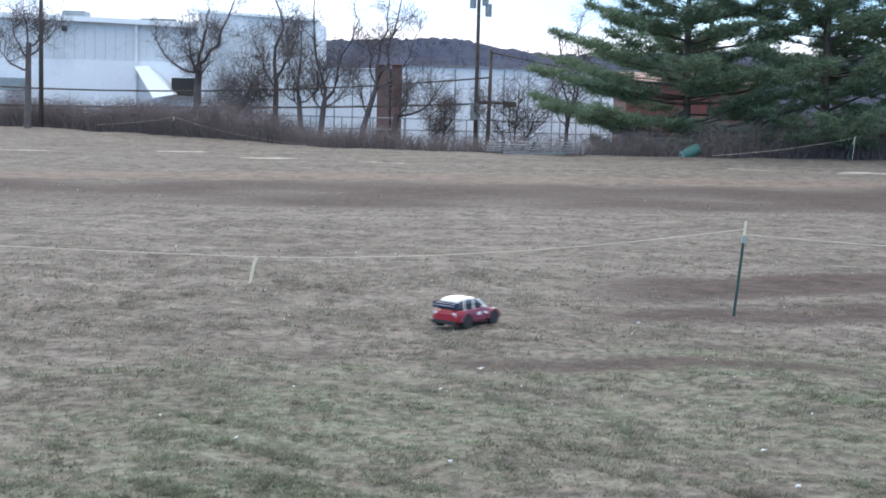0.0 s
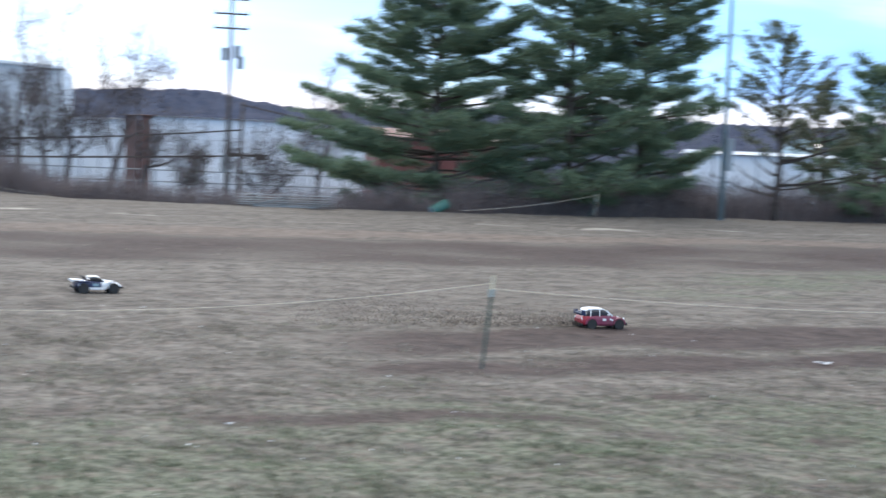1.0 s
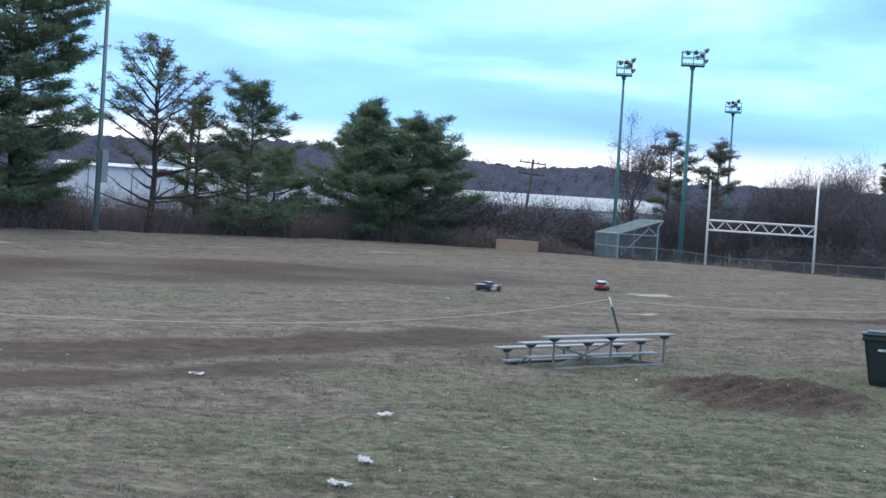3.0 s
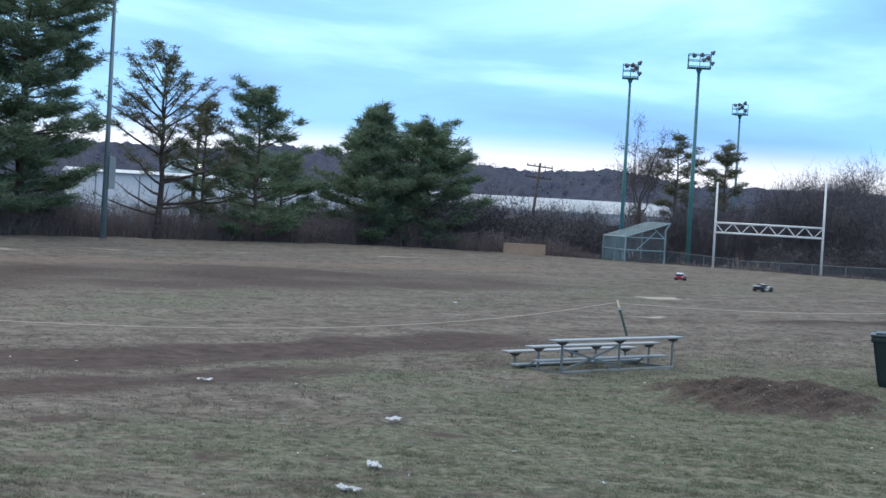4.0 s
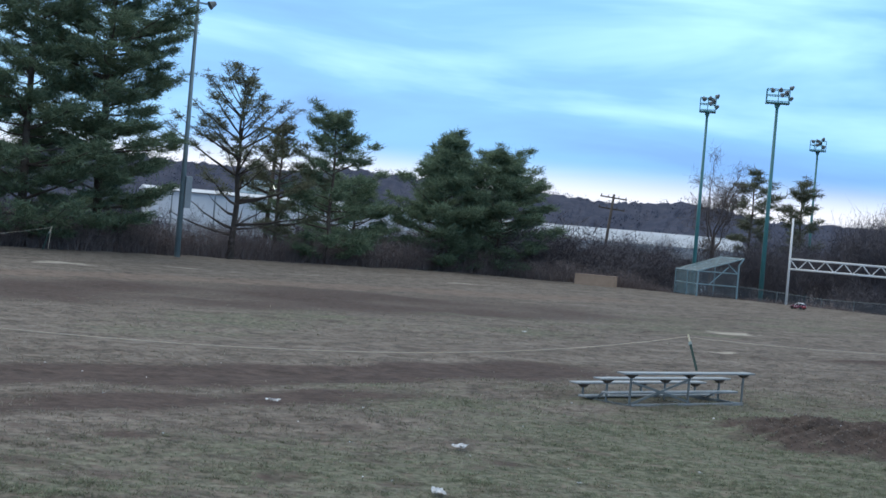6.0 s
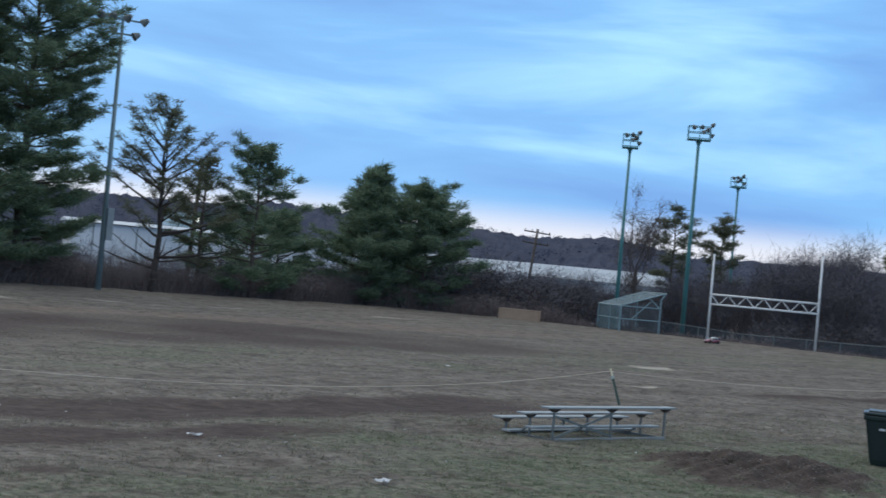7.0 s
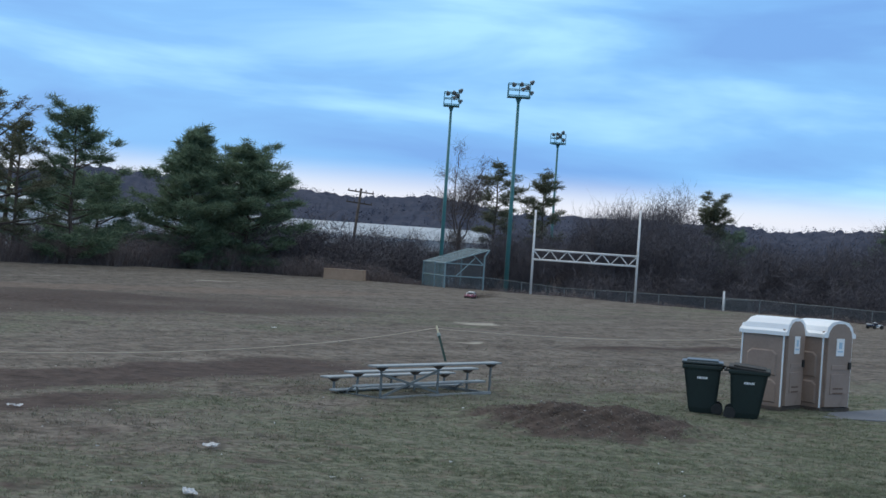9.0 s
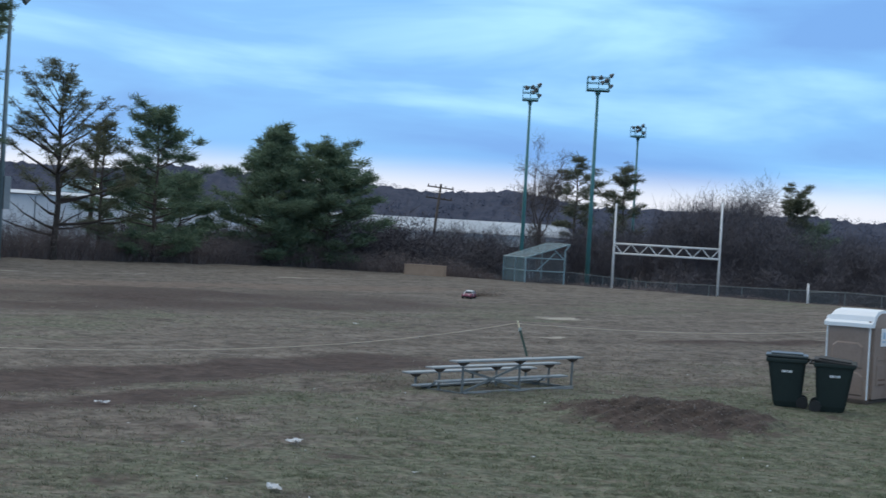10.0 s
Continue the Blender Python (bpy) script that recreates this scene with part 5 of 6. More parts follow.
def crate():
    a, c = Vector((64.45, 91.2, 0)), Vector((66.35, 89.0, 0))
    t = thing("plywood_box", "weathered plywood box at the field's corner", "box", pose(*a.xy, ground_z(*a.xy)))
    d = c - a
    n = Vector((-d.y, d.x, 0)).normalized() * 0.9
    if n.y < 0:
        n = -n
    up = Vector((0, 0, 0.74))
    for nm, p, q in (("front_panel", Vector(), d), ("back_panel", n, d + n), ("side_panel", Vector(), n), ("side_panel", d, d + n)):
        b = B()
        e = (q - p).normalized()
        o = Vector((-e.y, e.x, 0)) * 0.02
        loft(b, [[p - o - up * .15, q - o - up * .15, q - o + up, p - o + up], [p + o - up * .15, q + o - up * .15, q + o + up, p + o + up]])
        part(nm, b, PLYWOOD, t)
    b = B()
    e = d.normalized() * 0.05
    loft(b, [[-e + up * 1.01 - n * .05, d + e + up * 1.01 - n * .05, d + e + n * 1.05 + up * 1.01, -e + n * 1.05 + up * 1.01], [-e + up * 1.06 - n * .05, d + e + up * 1.06 - n * .05, d + e + n * 1.05 + up * 1.06, -e + n * 1.05 + up * 1.06]])
    part("lid", b, PLYWOOD, t)


crate()


def wire_fence(name, label, pts, tall, gap=3.0):
    t = thing(name, label, "fence", pose(0, 0, 0))
    for (ax, ay), (bx, by) in zip(pts, pts[1:]):
        a, b_ = Vector((ax, ay, 0)), Vector((bx, by, 0))
        n = max(1, round((b_ - a).length / gap))
        for i in range(n):
            p, q = a.lerp(b_, i / n), a.lerp(b_, (i + 1) / n)
            p.z, q.z = ground_z(p.x, p.y), ground_z(q.x, q.y)
            b = B()
            rod(b, p - Vector((0, 0, .15)), p + Vector((0, 0, tall + 0.04)), 0.035, sides=8)
            part("post", b, DARK_STEEL, t)
            b = B()
            rod(b, p + Vector((0, 0, tall)), q + Vector((0, 0, tall)), 0.025, sides=6)
            part("top_rail", b, DARK_STEEL, t)
            b = B()
            o = (q - p).cross(Vector((0, 0, 1))).normalized() * 0.008
            u = Vector((0, 0, tall - 0.02))
            loft(b, [[p - o, q - o, q - o + u, p - o + u], [p + o, q + o, q + o + u, p + o + u]])
            part("wire_panel", b, FENCE_WIRE, t)


wire_fence("wire_fence", "low chain-link fence behind the goal", [(72.5, 83.2), (76.5, 78.5), (78.2, 71), (79.6, 64)], 1.0)
wire_fence("wire_fence", "low chain-link fence beside the wood", [(79.2, 66.0), (79.6, 52), (78.5, 36)], 0.95)
t = thing("fence_post", "white painted post at the fence line", "post", pose(77.7, 64.9, ground_z(77.7, 64.9)))
b = B()
rod(b, (0, 0, -0.2), (0, 0, 1.25), 0.075, 0.07, 12)
part("shaft", b, WHITE_PAINT, t, smooth=True)
b = B()
rod(b, (0, 0, 1.25), (0, 0, 1.29), 0.085, 0.05, 12)
part("cap", b, WHITE_PAINT, t)


# ---------------------------------------------------------------- course markers
GREEN_POST = mat("green_fence_post", (0.018, 0.050, 0.042), (0.040, 0.090, 0.075), 0.2, 0.6)
WRAP = mat("grey_tape", (0.26, 0.31, 0.30), (0.36, 0.41, 0.39), 0.1, 0.7)
TAPE = mat("pale_yellow_tape", (0.62, 0.55, 0.38), (0.78, 0.71, 0.52), 0.05, 0.8)


def marker_post(base, top, label, dark=0.78, r=0.022):
    base, top = Vector((*base, ground_z(*base))), Vector(top)
    t = thing("marker_post", label, "marker post", pose(*base), "course markers")
    d = top - base
    b = B()
    bar(b, d * -0.1, d * dark, 2 * r, 2 * r, 0.004)
    bar(b, d * 0.02 + Vector((0, -r, 0)), d * dark + Vector((0, -r, 0)), 0.008, r * 1.4)
    part("shaft", b, GREEN_POST, t)
    b = B()
    rod(b, d * dark, d, r * 1.15, r * 0.9, 8)
    part("tip", b, TAPE, t, "pale yellow wrapped tip")
    b = B()
    rod(b, d * (dark - 0.03), d * (dark + 0.05), r * 2.0, sides=8)
    part("tape_wrap", b, WRAP, t, "pale tape wrapped round the post")
    return top


near_top = marker_post((4.64, 22.12), (4.76, 22.12, 1.36), "dark green steel post with a pale tip, holding rope", 0.80, 0.019)
bent_top = marker_post((26.15, 31.15), (26.25, 31.75, 0.84), "leaning dark post with a pale tip behind the bleacher", 0.74, 0.024)
far_top = marker_post((24.6, 88.0), (25.1, 88.2, 1.35), "pale-tipped post at the field's far edge", 0.7, 0.025)
left_top = marker_post((-16.4, 101.5), (-16.3, 101.5, 1.3), "pale-tipped post on the far rise", 0.8, 0.025)


def ribbon_stake():
    t = thing("ribbon_stake", "short leaning stake wrapped in pale yellow ribbon", "stake", pose(-2.72, 24.59, ground_z(-2.72, 24.59)), "course markers")
    b = B()
    rod(b, (0, 0, -0.1), (0.09, 0.0, 0.36), 0.024, 0.022, 8)
    part("shaft", b, TAPE, t)
    b = B()
    box(b, (0.07, 0.02, 0.12), (0.10, 0, 0.38), Matrix.Rotation(radians(20), 3, "Y"), 0.006)
    box(b, (0.03, 0.015, 0.16), (0.05, 0.01, 0.24), Matrix.Rotation(radians(14), 3, "Y"), 0.004)
    part("ribbon", b, ROPE, t)


ribbon_stake()


def rope(a, b_, sag, label, r=0.0065):
    n = 20
    tw = Twigs(6)
    ts = np.linspace(0, 1, n + 1)
    p = np.array([Vector(a).lerp(Vector(b_), k) for k in ts])
    p[:, 2] -= 4 * sag * ts * (1 - ts)
    tw.tube(p, np.full(n + 1, r))
    v, f = tw.arrays()
    tagged(new("rope", mesh_np("rope", v, f, ROPE)), label, "rope")


rope((-14.0, 27.6, 0.42), (-2.62, 24.59, 0.40), 0.05, "pale yellow rope strung between stakes")
rope((-2.62, 24.59, 0.40), (4.75, 22.12, 1.24), 0.14, "pale yellow rope rising to the green post")
rope((4.75, 22.12, 1.16), (26.12, 31.7, 0.78), 0.43, "pale yellow rope sagging low over the grass")
rope((26.12, 31.7, 0.78), (52, 40, 0.2), 0.25, "pale rope running off across the field", 0.008)
rope((16.5, 86.3, 0.12), (25.08, 88.2, 1.28), 0.15, "pale rope rising to the far post", 0.010)
rope((25.08, 88.2, 1.28), (24.8, 87.6, 0.05), 0.0, "pale rope hanging to the ground", 0.014)
rope((-22.5, 107, 0.5), (-16.3, 101.5, 1.25), 0.1, "pale rope on the far rise", 0.006)
rope((-16.3, 101.5, 1.25), (-6.5, 88.2, 0.1), 0.25, "pale rope descending from the far post", 0.005)


GREEN_PLASTIC = mat("green_plastic", (0.03, 0.11, 0.09), (0.06, 0.17, 0.14), 0.4, 0.6)


def toppled_bin():
    t = thing("green_barrel", "green plastic barrel tipped over against the brush", "barrel", pose(15.4, 87.2, ground_z(15.4, 87.2) + 0.30, 0, 62, 12))
    b = B()
    loft(b, [[(r * math.cos(a), r * math.sin(a), z) for a in np.linspace(0, 6.283, 17)[:-1]] for z, r in ((-0.55, .25), (-.5, .29), (-.15, .31), (0, .32), (.15, .31), (.5, .29), (.55, .22))])
    part("body", b, GREEN_PLASTIC, t, smooth=True)
    b = B()
    rod(b, (0, 0, -0.58), (0, 0, -0.54), 0.30, sides=16)
    part("lid", b, PALE_STEEL, t, "pale lid")


toppled_bin()


# ---------------------------------------------------------------- pad and litter
def pad():
    pts = [(26.2, 19.1), (27.4, 19.75), (29.9, 20.0), (34, 19.9), (34, 16.6), (30.5, 17.2), (27.6, 18.2)]
    b = B()
    z = [max(ground_z(*p) for p in pts)] * len(pts)
    loft(b, [[(x, y, k - 0.15) for (x, y), k in zip(pts, z)], [(x, y, k + 0.012) for (x, y), k in zip(pts, z)]])
    me = bpy.data.meshes.new("pavement")
    b.to_mesh(me)
    b.free()
    me.materials.append(CONCRETE)
    tagged(new("pavement", me), "worn blue-grey concrete pad beside the portable toilets", "pavement", kind="structure")


pad()


def litter(x, y, size, seed, label, turn=0.0):
    rng = np.random.RandomState(seed)
    t = thing("paper_scrap", label, "litter", pose(x, y, ground_z(x, y) + 0.02, 0, 0, turn), "litter on the grass")
    for k in range(2):
        b = B()
        n = 6
        g = [[None] * n for _ in range(n)]
        h = rng.normal(size=(n, n)) * size * 0.05
        for i in range(n):
            for j in range(n):
                g[i][j] = b.verts.new(((i / 5 - .5) * size * (1 - 0.15 * k) + k * size * 0.35 + rng.normal() * size * .04, (j / 5 - .5) * size * 0.55 + rng.normal() * size * .04, abs(h[i][j]) + 0.10 * size * (1 + math.sin(i * 1.3 + k))))
        for i in range(n - 1):
            for j in range(n - 1):
                b.faces.new((g[i][j], g[i + 1][j], g[i + 1][j + 1], g[i][j + 1]))
        bmesh.ops.solidify(b, geom=b.faces[:], thickness=0.004)
        part("fold", b, PAPER, t)


for k, (x, y, s) in enumerate([(10.47, 23.16, .19), (11.29, 18.44, .23), (9.0, 15.05, .22), (8.03, 13.91, .22), (11.56, 15.85, .06), (27.6, 41.59, .14), (0.75, 17.17, .07), (3.11, 12.04, .06), (11.2, 13.6, .06)]):
    litter(x, y, s, k, "crumpled white paper scrap on the grass" if s > .1 else "small white paper fleck on the grass", 35 * k)


def flecks():
    """Scattered scraps too small to tell apart."""
    rng = np.random.RandomState(93)
    n = 150
    y = rng.uniform(12.5, 30, n)
    x = y * np.tan(np.radians(rng.uniform(-12, 52, n)))
    z = height(x, y) + 0.035
    c = np.stack([x, y, z], -1)
    s = rng.uniform(0.008, 0.022, n)[:, None]
    v = np.stack([c + rng.normal(size=(n, 3)) * s * [1, 1, 0.5] for _ in range(4)], 1).reshape(-1, 3)
    k = np.arange(n)[:, None] * 4
    t = np.concatenate([k + a for a in ([0, 1, 2], [0, 3, 1], [0, 2, 3], [1, 3, 2])])
    tagged(new("litter_flecks", mesh_np("litter_flecks", v, t, PAPER)), "tiny white scraps scattered over the grass", "litter", kind="stuff")


flecks()


def soil_clods():
    """Loose lumps on the heap, uncountable."""
    rng = np.random.RandomState(94)
    n = 2600
    x = rng.normal(19.5, 1.5, n)
    y = rng.normal(19.3, 1.5, n)
    ok = masks(x, y)["mud"] > 0.45
    x, y = x[ok], y[ok]
    n = len(x)
    c = np.stack([x, y, height(x, y) + 0.008], -1)
    s = rng.uniform(0.006, 0.024, n)[:, None]
    axes = np.array([[1, 0, 0], [0, 1, 0], [-1, 0, 0], [0, -1, 0], [0, 0, 0.8], [0, 0, -0.8]])
    v = (c[:, None] + axes[None] * s[:, None] * rng.uniform(0.6, 1.25, (n, 6, 1)) + rng.normal(size=(n, 6, 3)) * s[:, None] * 0.15).reshape(-1, 3)
    k = np.arange(n)[:, None] * 6
    t = np.concatenate([k + a for a in ([0, 1, 4], [1, 2, 4], [2, 3, 4], [3, 0, 4], [1, 0, 5], [2, 1, 5], [3, 2, 5], [0, 3, 5])])
    tagged(new("soil_clods", mesh_np("soil_clods", v, t, CLODS)), "crumbly brown soil clods on the heap", "soil", kind="stuff")


CLODS = mat("soil_clod", (0.095, 0.076, 0.068), (0.290, 0.255, 0.230), 0.3, 1.0, 0.01, island=0.6, spec=0.1)
soil_clods()


# ---------------------------------------------------------------- model cars
CAR_RED = mat("red_car_paint", (0.30, 0.014, 0.030), (0.38, 0.024, 0.042), 0.2, 0.35, stain=(0.22, 0.07, 0.05))
CAR_MAROON = mat("maroon_car_paint", (0.19, 0.033, 0.068), (0.26, 0.055, 0.100), 0.2, 0.4, stain=(0.14, 0.08, 0.06))
CAR_WHITE = mat("white_car_paint", (0.74, 0.76, 0.78), (0.84, 0.85, 0.86), 0.2, 0.35, stain=(0.60, 0.57, 0.53))
CAR_NAVY = mat("navy_car_paint", (0.014, 0.022, 0.065), (0.028, 0.042, 0.110), 0.2, 0.35, stain=(0.09, 0.08, 0.08))
# rally car glass: base colour lifted to grey in place of window reflections
CAR_GLASS = mat("car_glass_grey_sheen", (0.030, 0.033, 0.042), (0.060, 0.065, 0.080), 0.3, 0.12)
RIM = mat("grey_rim", (0.05, 0.05, 0.055), (0.12, 0.12, 0.125), 0.05, 0.5)


def sections(bm, rows):
    """Rounded-box cross-sections along x: x, half width, bottom, top, top inset."""
    rings = []
    for x, w, z0, z1, ins in rows:
        c = 0.18 * (z1 - z0)
        rings.append([(x, -w, z0 + c), (x, -w * 0.92, z0), (x, w * 0.92, z0), (x, w, z0 + c), (x, w, z1 - 2 * c), (x, w * (1 - ins * 0.4), z1 - 0.6 * c), (x, w * (1 - ins), z1), (x, -w * (1 - ins), z1), (x, -w * (1 - ins * 0.4), z1 - 0.6 * c), (x, -w, z1 - 2 * c)])
    return loft(bm, rings)


WHEELS = {}


def wheel(car, x, y, r, w):
    """Centred on its axle, so that it can roll; keyed later."""
    b = B()
    prof = [(-w / 2, r * 0.55), (-w / 2, r * 0.9), (-w * 0.36, r), (w * 0.36, r), (w / 2, r * 0.9), (w / 2, r * 0.55)]
    loft(b, [[(rr * math.cos(a), o, rr * math.sin(a)) for a in np.linspace(0, 6.283, 21)[:-1]] for o, rr in prof])
    tyre = part("tyre", b, BLACK, car, "black knobbly rubber tyre")
    tyre.location = (x, y, r)
    WHEELS.setdefault(car.name, []).append((tyre, x, y, r))
    for k in range(14):
        a = k * 6.283 / 14
        b = B()
        box(b, (0.024, w * 0.9, 0.014), (r * 1.01 * math.cos(a), 0, r * 1.01 * math.sin(a)), Matrix.Rotation(-a + math.pi / 2, 3, "Y"))
        part("tread_block", b, BLACK, tyre)
    b = B()
    rod(b, (0, -w * 0.40, 0), (0, w * 0.40, 0), r * 0.56, sides=16)
    for k in range(5):
        a = k * 6.283 / 5
        bar(b, (0, -w * 0.43, 0), (r * .5 * math.cos(a), -w * 0.43, r * .5 * math.sin(a)), 0.01, 0.02)
        bar(b, (0, w * 0.43, 0), (r * .5 * math.cos(a), w * 0.43, r * .5 * math.sin(a)), 0.01, 0.02)
    part("rim", b, RIM, tyre, "dark spoked rim")


def rally_car():
    c = thing("model_rally_car", "red large-scale model rally car with a white roof", "model car")
    b = B()
    sections(b, [(-0.30, .225, .075, .245, .12), (-0.1, .23, .07, .255, .12), (0.12, .23, .07, .258, .14), (.24, .222, .075, .245, .16), (.36, .21, .085, .215, .2), (.44, .185, .10, .18, .25), (.465, .15, .11, .155, .3)])
    part("body", b, CAR_MAROON, c, "maroon painted body shell with dirt splashes")
    b = B()
    sections(b, [(-0.465, .175, .105, .19, .15), (-0.45, .205, .09, .225, .14), (-0.40, .22, .08, .245, .12), (-0.302, .2255, .075, .246, .12)])
    part("tail", b, CAR_RED, c, "bright red tail with lamp shapes")
    b = B()
    sections(b, [(-0.40, .180, .235, .25, .10), (-0.34, .185, .235, .36, .22), (-0.20, .19, .24, .378, .22), (-0.02, .19, .24, .374, .22), (0.06, .185, .24, .340, .22), (0.17, .175, .235, .255, .2)])
    part("windows", b, CAR_GLASS, c, "dark wrap-round windows")
    b = B()
    sections(b, [(-0.375, .140, .335, .356, .2), (-0.33, .155, .352, .388, .25), (-0.20, .162, .358, .402, .3), (-0.04, .160, .356, .396, .3), (0.03, .150, .345, .368, .3)])
    part("roof", b, CAR_WHITE, c, "white roof")
    for y in (-1, 1):
        for a, q in (((-0.30, .235), (-0.28, .37)), ((-0.11, .245), (-0.10, .378)), ((0.16, .25), (0.04, .355))):
            b = B()
            bar(b, (a[0], y * .203, a[1]), (q[0], y * .168, q[1]), 0.016, 0.03)
            part("pillar", b, CAR_WHITE, c)
        for x in (-.28, .29):
            b = B()
            loft(b, [[(x + .135 * math.cos(a), y * .20, .095 + .135 * math.sin(a)) for a in np.linspace(0.05, 3.09, 9)] + [(x + .105 * math.cos(a), y * .20, .095 + .105 * math.sin(a)) for a in np.linspace(3.09, 0.05, 9)],
                     [(x + .135 * math.cos(a), y * .255, .095 + .13 * math.sin(a)) for a in np.linspace(0.05, 3.09, 9)] + [(x + .105 * math.cos(a), y * .255, .095 + .105 * math.sin(a)) for a in np.linspace(3.09, 0.05, 9)]])
            part("wheel_arch", b, CAR_MAROON, c)
        b = B()
        box(b, (.075, .006, .045), (-.02, y * .2335, .185), bevel=.002)
        part("side_panel_mark", b, CAR_WHITE, c, "white number-panel shape")
        b = B()
        box(b, (.08, .006, .03), (.13, y * .2325, .185), Matrix.Rotation(radians(20), 3, "Y"), .002)
        part("side_flash", b, CAR_WHITE, c, "white side flash")
        b = B()
        box(b, (.012, .05, .07), (-.458, y * .155, .185), bevel=.004)
        part("tail_lamp", b, CAR_WHITE, c)
        b = B()
        rod(b, (.41, y * .13, .185), (.437, y * .14, .182), .035, .03, 12)
        part("headlamp", b, CAR_WHITE, c)
        b = B()
        box(b, (.035, .05, .03), (.06, y * .235, .275), bevel=.008)
        part("mirror", b, CAR_WHITE, c)
    b = B()
    box(b, (.016, .37, .062), (-.465, 0, .305), Matrix.Rotation(radians(-12), 3, "Y"), .003)
    for y in (-.185, .185):
        box(b, (.085, .010, .085), (-.44, y, .305), bevel=.003)
    for y in (-.1, .1):
        box(b, (.07, .010, .05), (-.43, y, .275))
    part("rear_wing", b, CAR_NAVY, c, "dark navy rear wing")
    for k in range(6):
        b = B()
        box(b, (.004, .026, .018), (-.475, -.14 + k * .056, .306), Matrix.Rotation(radians(-12), 3, "Y"))
        part("wing_print", b, CAR_WHITE, c, "small white print shape")
    b = B()
    box(b, (.05, .40, .05), (-.475, 0, .085), bevel=.012)
    part("rear_bumper", b, BLACK, c)
    b = B()
    box(b, (.05, .36, .05), (.465, 0, .095), bevel=.012)
    part("front_bumper", b, BLACK, c)
    b = B()
    box(b, (.78, .30, .03), (0, 0, .072), bevel=.006)
    part("chassis", b, BLACK, c)
    for x in (-.28, .29):
        for y in (-.215, .215):
            wheel(c, x, y, .094, .085)
    return c


def desert_truck():
    c = thing("model_desert_truck", "white and navy large-scale model desert truck", "model car")
    b = B()
    sections(b, [(.06, .20, .10, .235, .2), (.20, .205, .10, .24, .25), (.34, .19, .11, .225, .3), (.46, .15, .13, .19, .35), (.50, .11, .14, .17, .4)])
    part("hood", b, CAR_WHITE, c, "white sloping hood")
    b = B()
    sections(b, [(-.44, .20, .13, .24, .12), (-.30, .205, .11, .255, .12), (-.10, .205, .10, .25, .14), (.062, .202, .10, .24, .18)])
    part("body", b, CAR_NAVY, c, "navy bed and flanks")
    b = B()
    sections(b, [(-.20, .16, .245, .27, .15), (-.15, .165, .245, .335, .2), (-.02, .165, .24, .338, .22), (.07, .155, .238, .30, .25), (.15, .14, .232, .245, .25)])
    part("windows", b, DARK_GLASS, c, "dark cab windows")
    b = B()
    sections(b, [(-.19, .135, .328, .342, .2), (-.10, .145, .334, .358, .25), (.02, .138, .328, .35, .25)])
    part("cab_roof", b, CAR_WHITE, c, "white cab roof")
    b = B()
    box(b, (.26, .36, .012), (-.40, 0, .272), Matrix.Rotation(radians(4), 3, "Y"), .004)
    box(b, (.03, .36, .05), (-.515, 0, .262), bevel=.004)
    part("bed_cover", b, CAR_WHITE, c, "white bed cover with a tail lip")
    for y in (-1, 1):
        b = B()
        box(b, (.36, .02, .05), (-.02, y * .20, .105), bevel=.008)
        part("side_skirt", b, CAR_WHITE, c, "white side skirt")
        b = B()
        box(b, (.12, .006, .06), (-.05, y * .2055, .18), bevel=.002)
        part("side_panel_mark", b, PALE_STEEL, c, "pale number-panel shape")
        b = B()
        box(b, (.10, .006, .05), (-.36, y * .204, .175), bevel=.002)
        part("side_flash", b, CAR_WHITE, c, "white flank flash")
        b = B()
        box(b, (.22, .07, .02), (.30, y * .215, .235), Matrix.Rotation(radians(6), 3, "Y"), .008)
        part("front_fender", b, CAR_WHITE, c)
        b = B()
        box(b, (.24, .06, .02), (-.31, y * .225, .255), bevel=.008)
        part("rear_fender", b, CAR_NAVY, c)
    b = B()
    rod(b, (-.18, -.15, .25), (-.30, -.13, .345), .012)
    rod(b, (-.18, .15, .25), (-.30, .13, .345), .012)
    rod(b, (-.30, -.13, .345), (-.30, .13, .345), .012)
    part("roll_bar", b, BLACK, c)
    b = B()
    box(b, (.05, .36, .05), (-.485, 0, .13), bevel=.012)
    part("rear_bumper", b, BLACK, c)
    b = B()
    box(b, (.06, .28, .04), (.50, 0, .12), bevel=.012)
    part("front_bumper", b, BLACK, c)
    b = B()
    box(b, (.84, .26, .03), (0, 0, .09), bevel=.006)
    part("chassis", b, BLACK, c)
    for x in (-.31, .32):
        for y in (-.235, .235):
            wheel(c, x, y, .105, .095)
    return c


def dirt_spray(seed, length, label):
    """Loose soil and dust thrown up behind a car that drives along +x; the car's tail is at the origin."""
    rng = np.random.RandomState(seed)
    n = 12000
    u = rng.uniform(0, 1, n) ** 1.15
    puff = 0.8 + 0.2 * np.sin(9 * u + 1) + 0.12 * np.sin(23 * u)
    x = -length * u + rng.normal(size=n) * 0.45 * u
    z = np.abs(rng.normal(size=n)) * (0.05 + 0.36 * u ** 0.7) * puff + 0.02
    y = rng.normal(size=n) * (0.10 + 0.34 * u)
    c = np.stack([x, y, z], -1)
    s = rng.uniform(0.012, 0.026, n)[:, None]
    d = rng.normal(size=(3, n, 3)) * s * [1.5, 1, 0.8]
    v = np.stack([c + d[0], c + d[1], c + d[2]], 1).reshape(-1, 3)
    t = np.arange(len(v)).reshape(-1, 3)
    return tagged(new("dirt_spray", mesh_np("dirt_spray", v, t, LOOSE_SOIL)), label, "dirt spray", kind="stuff")


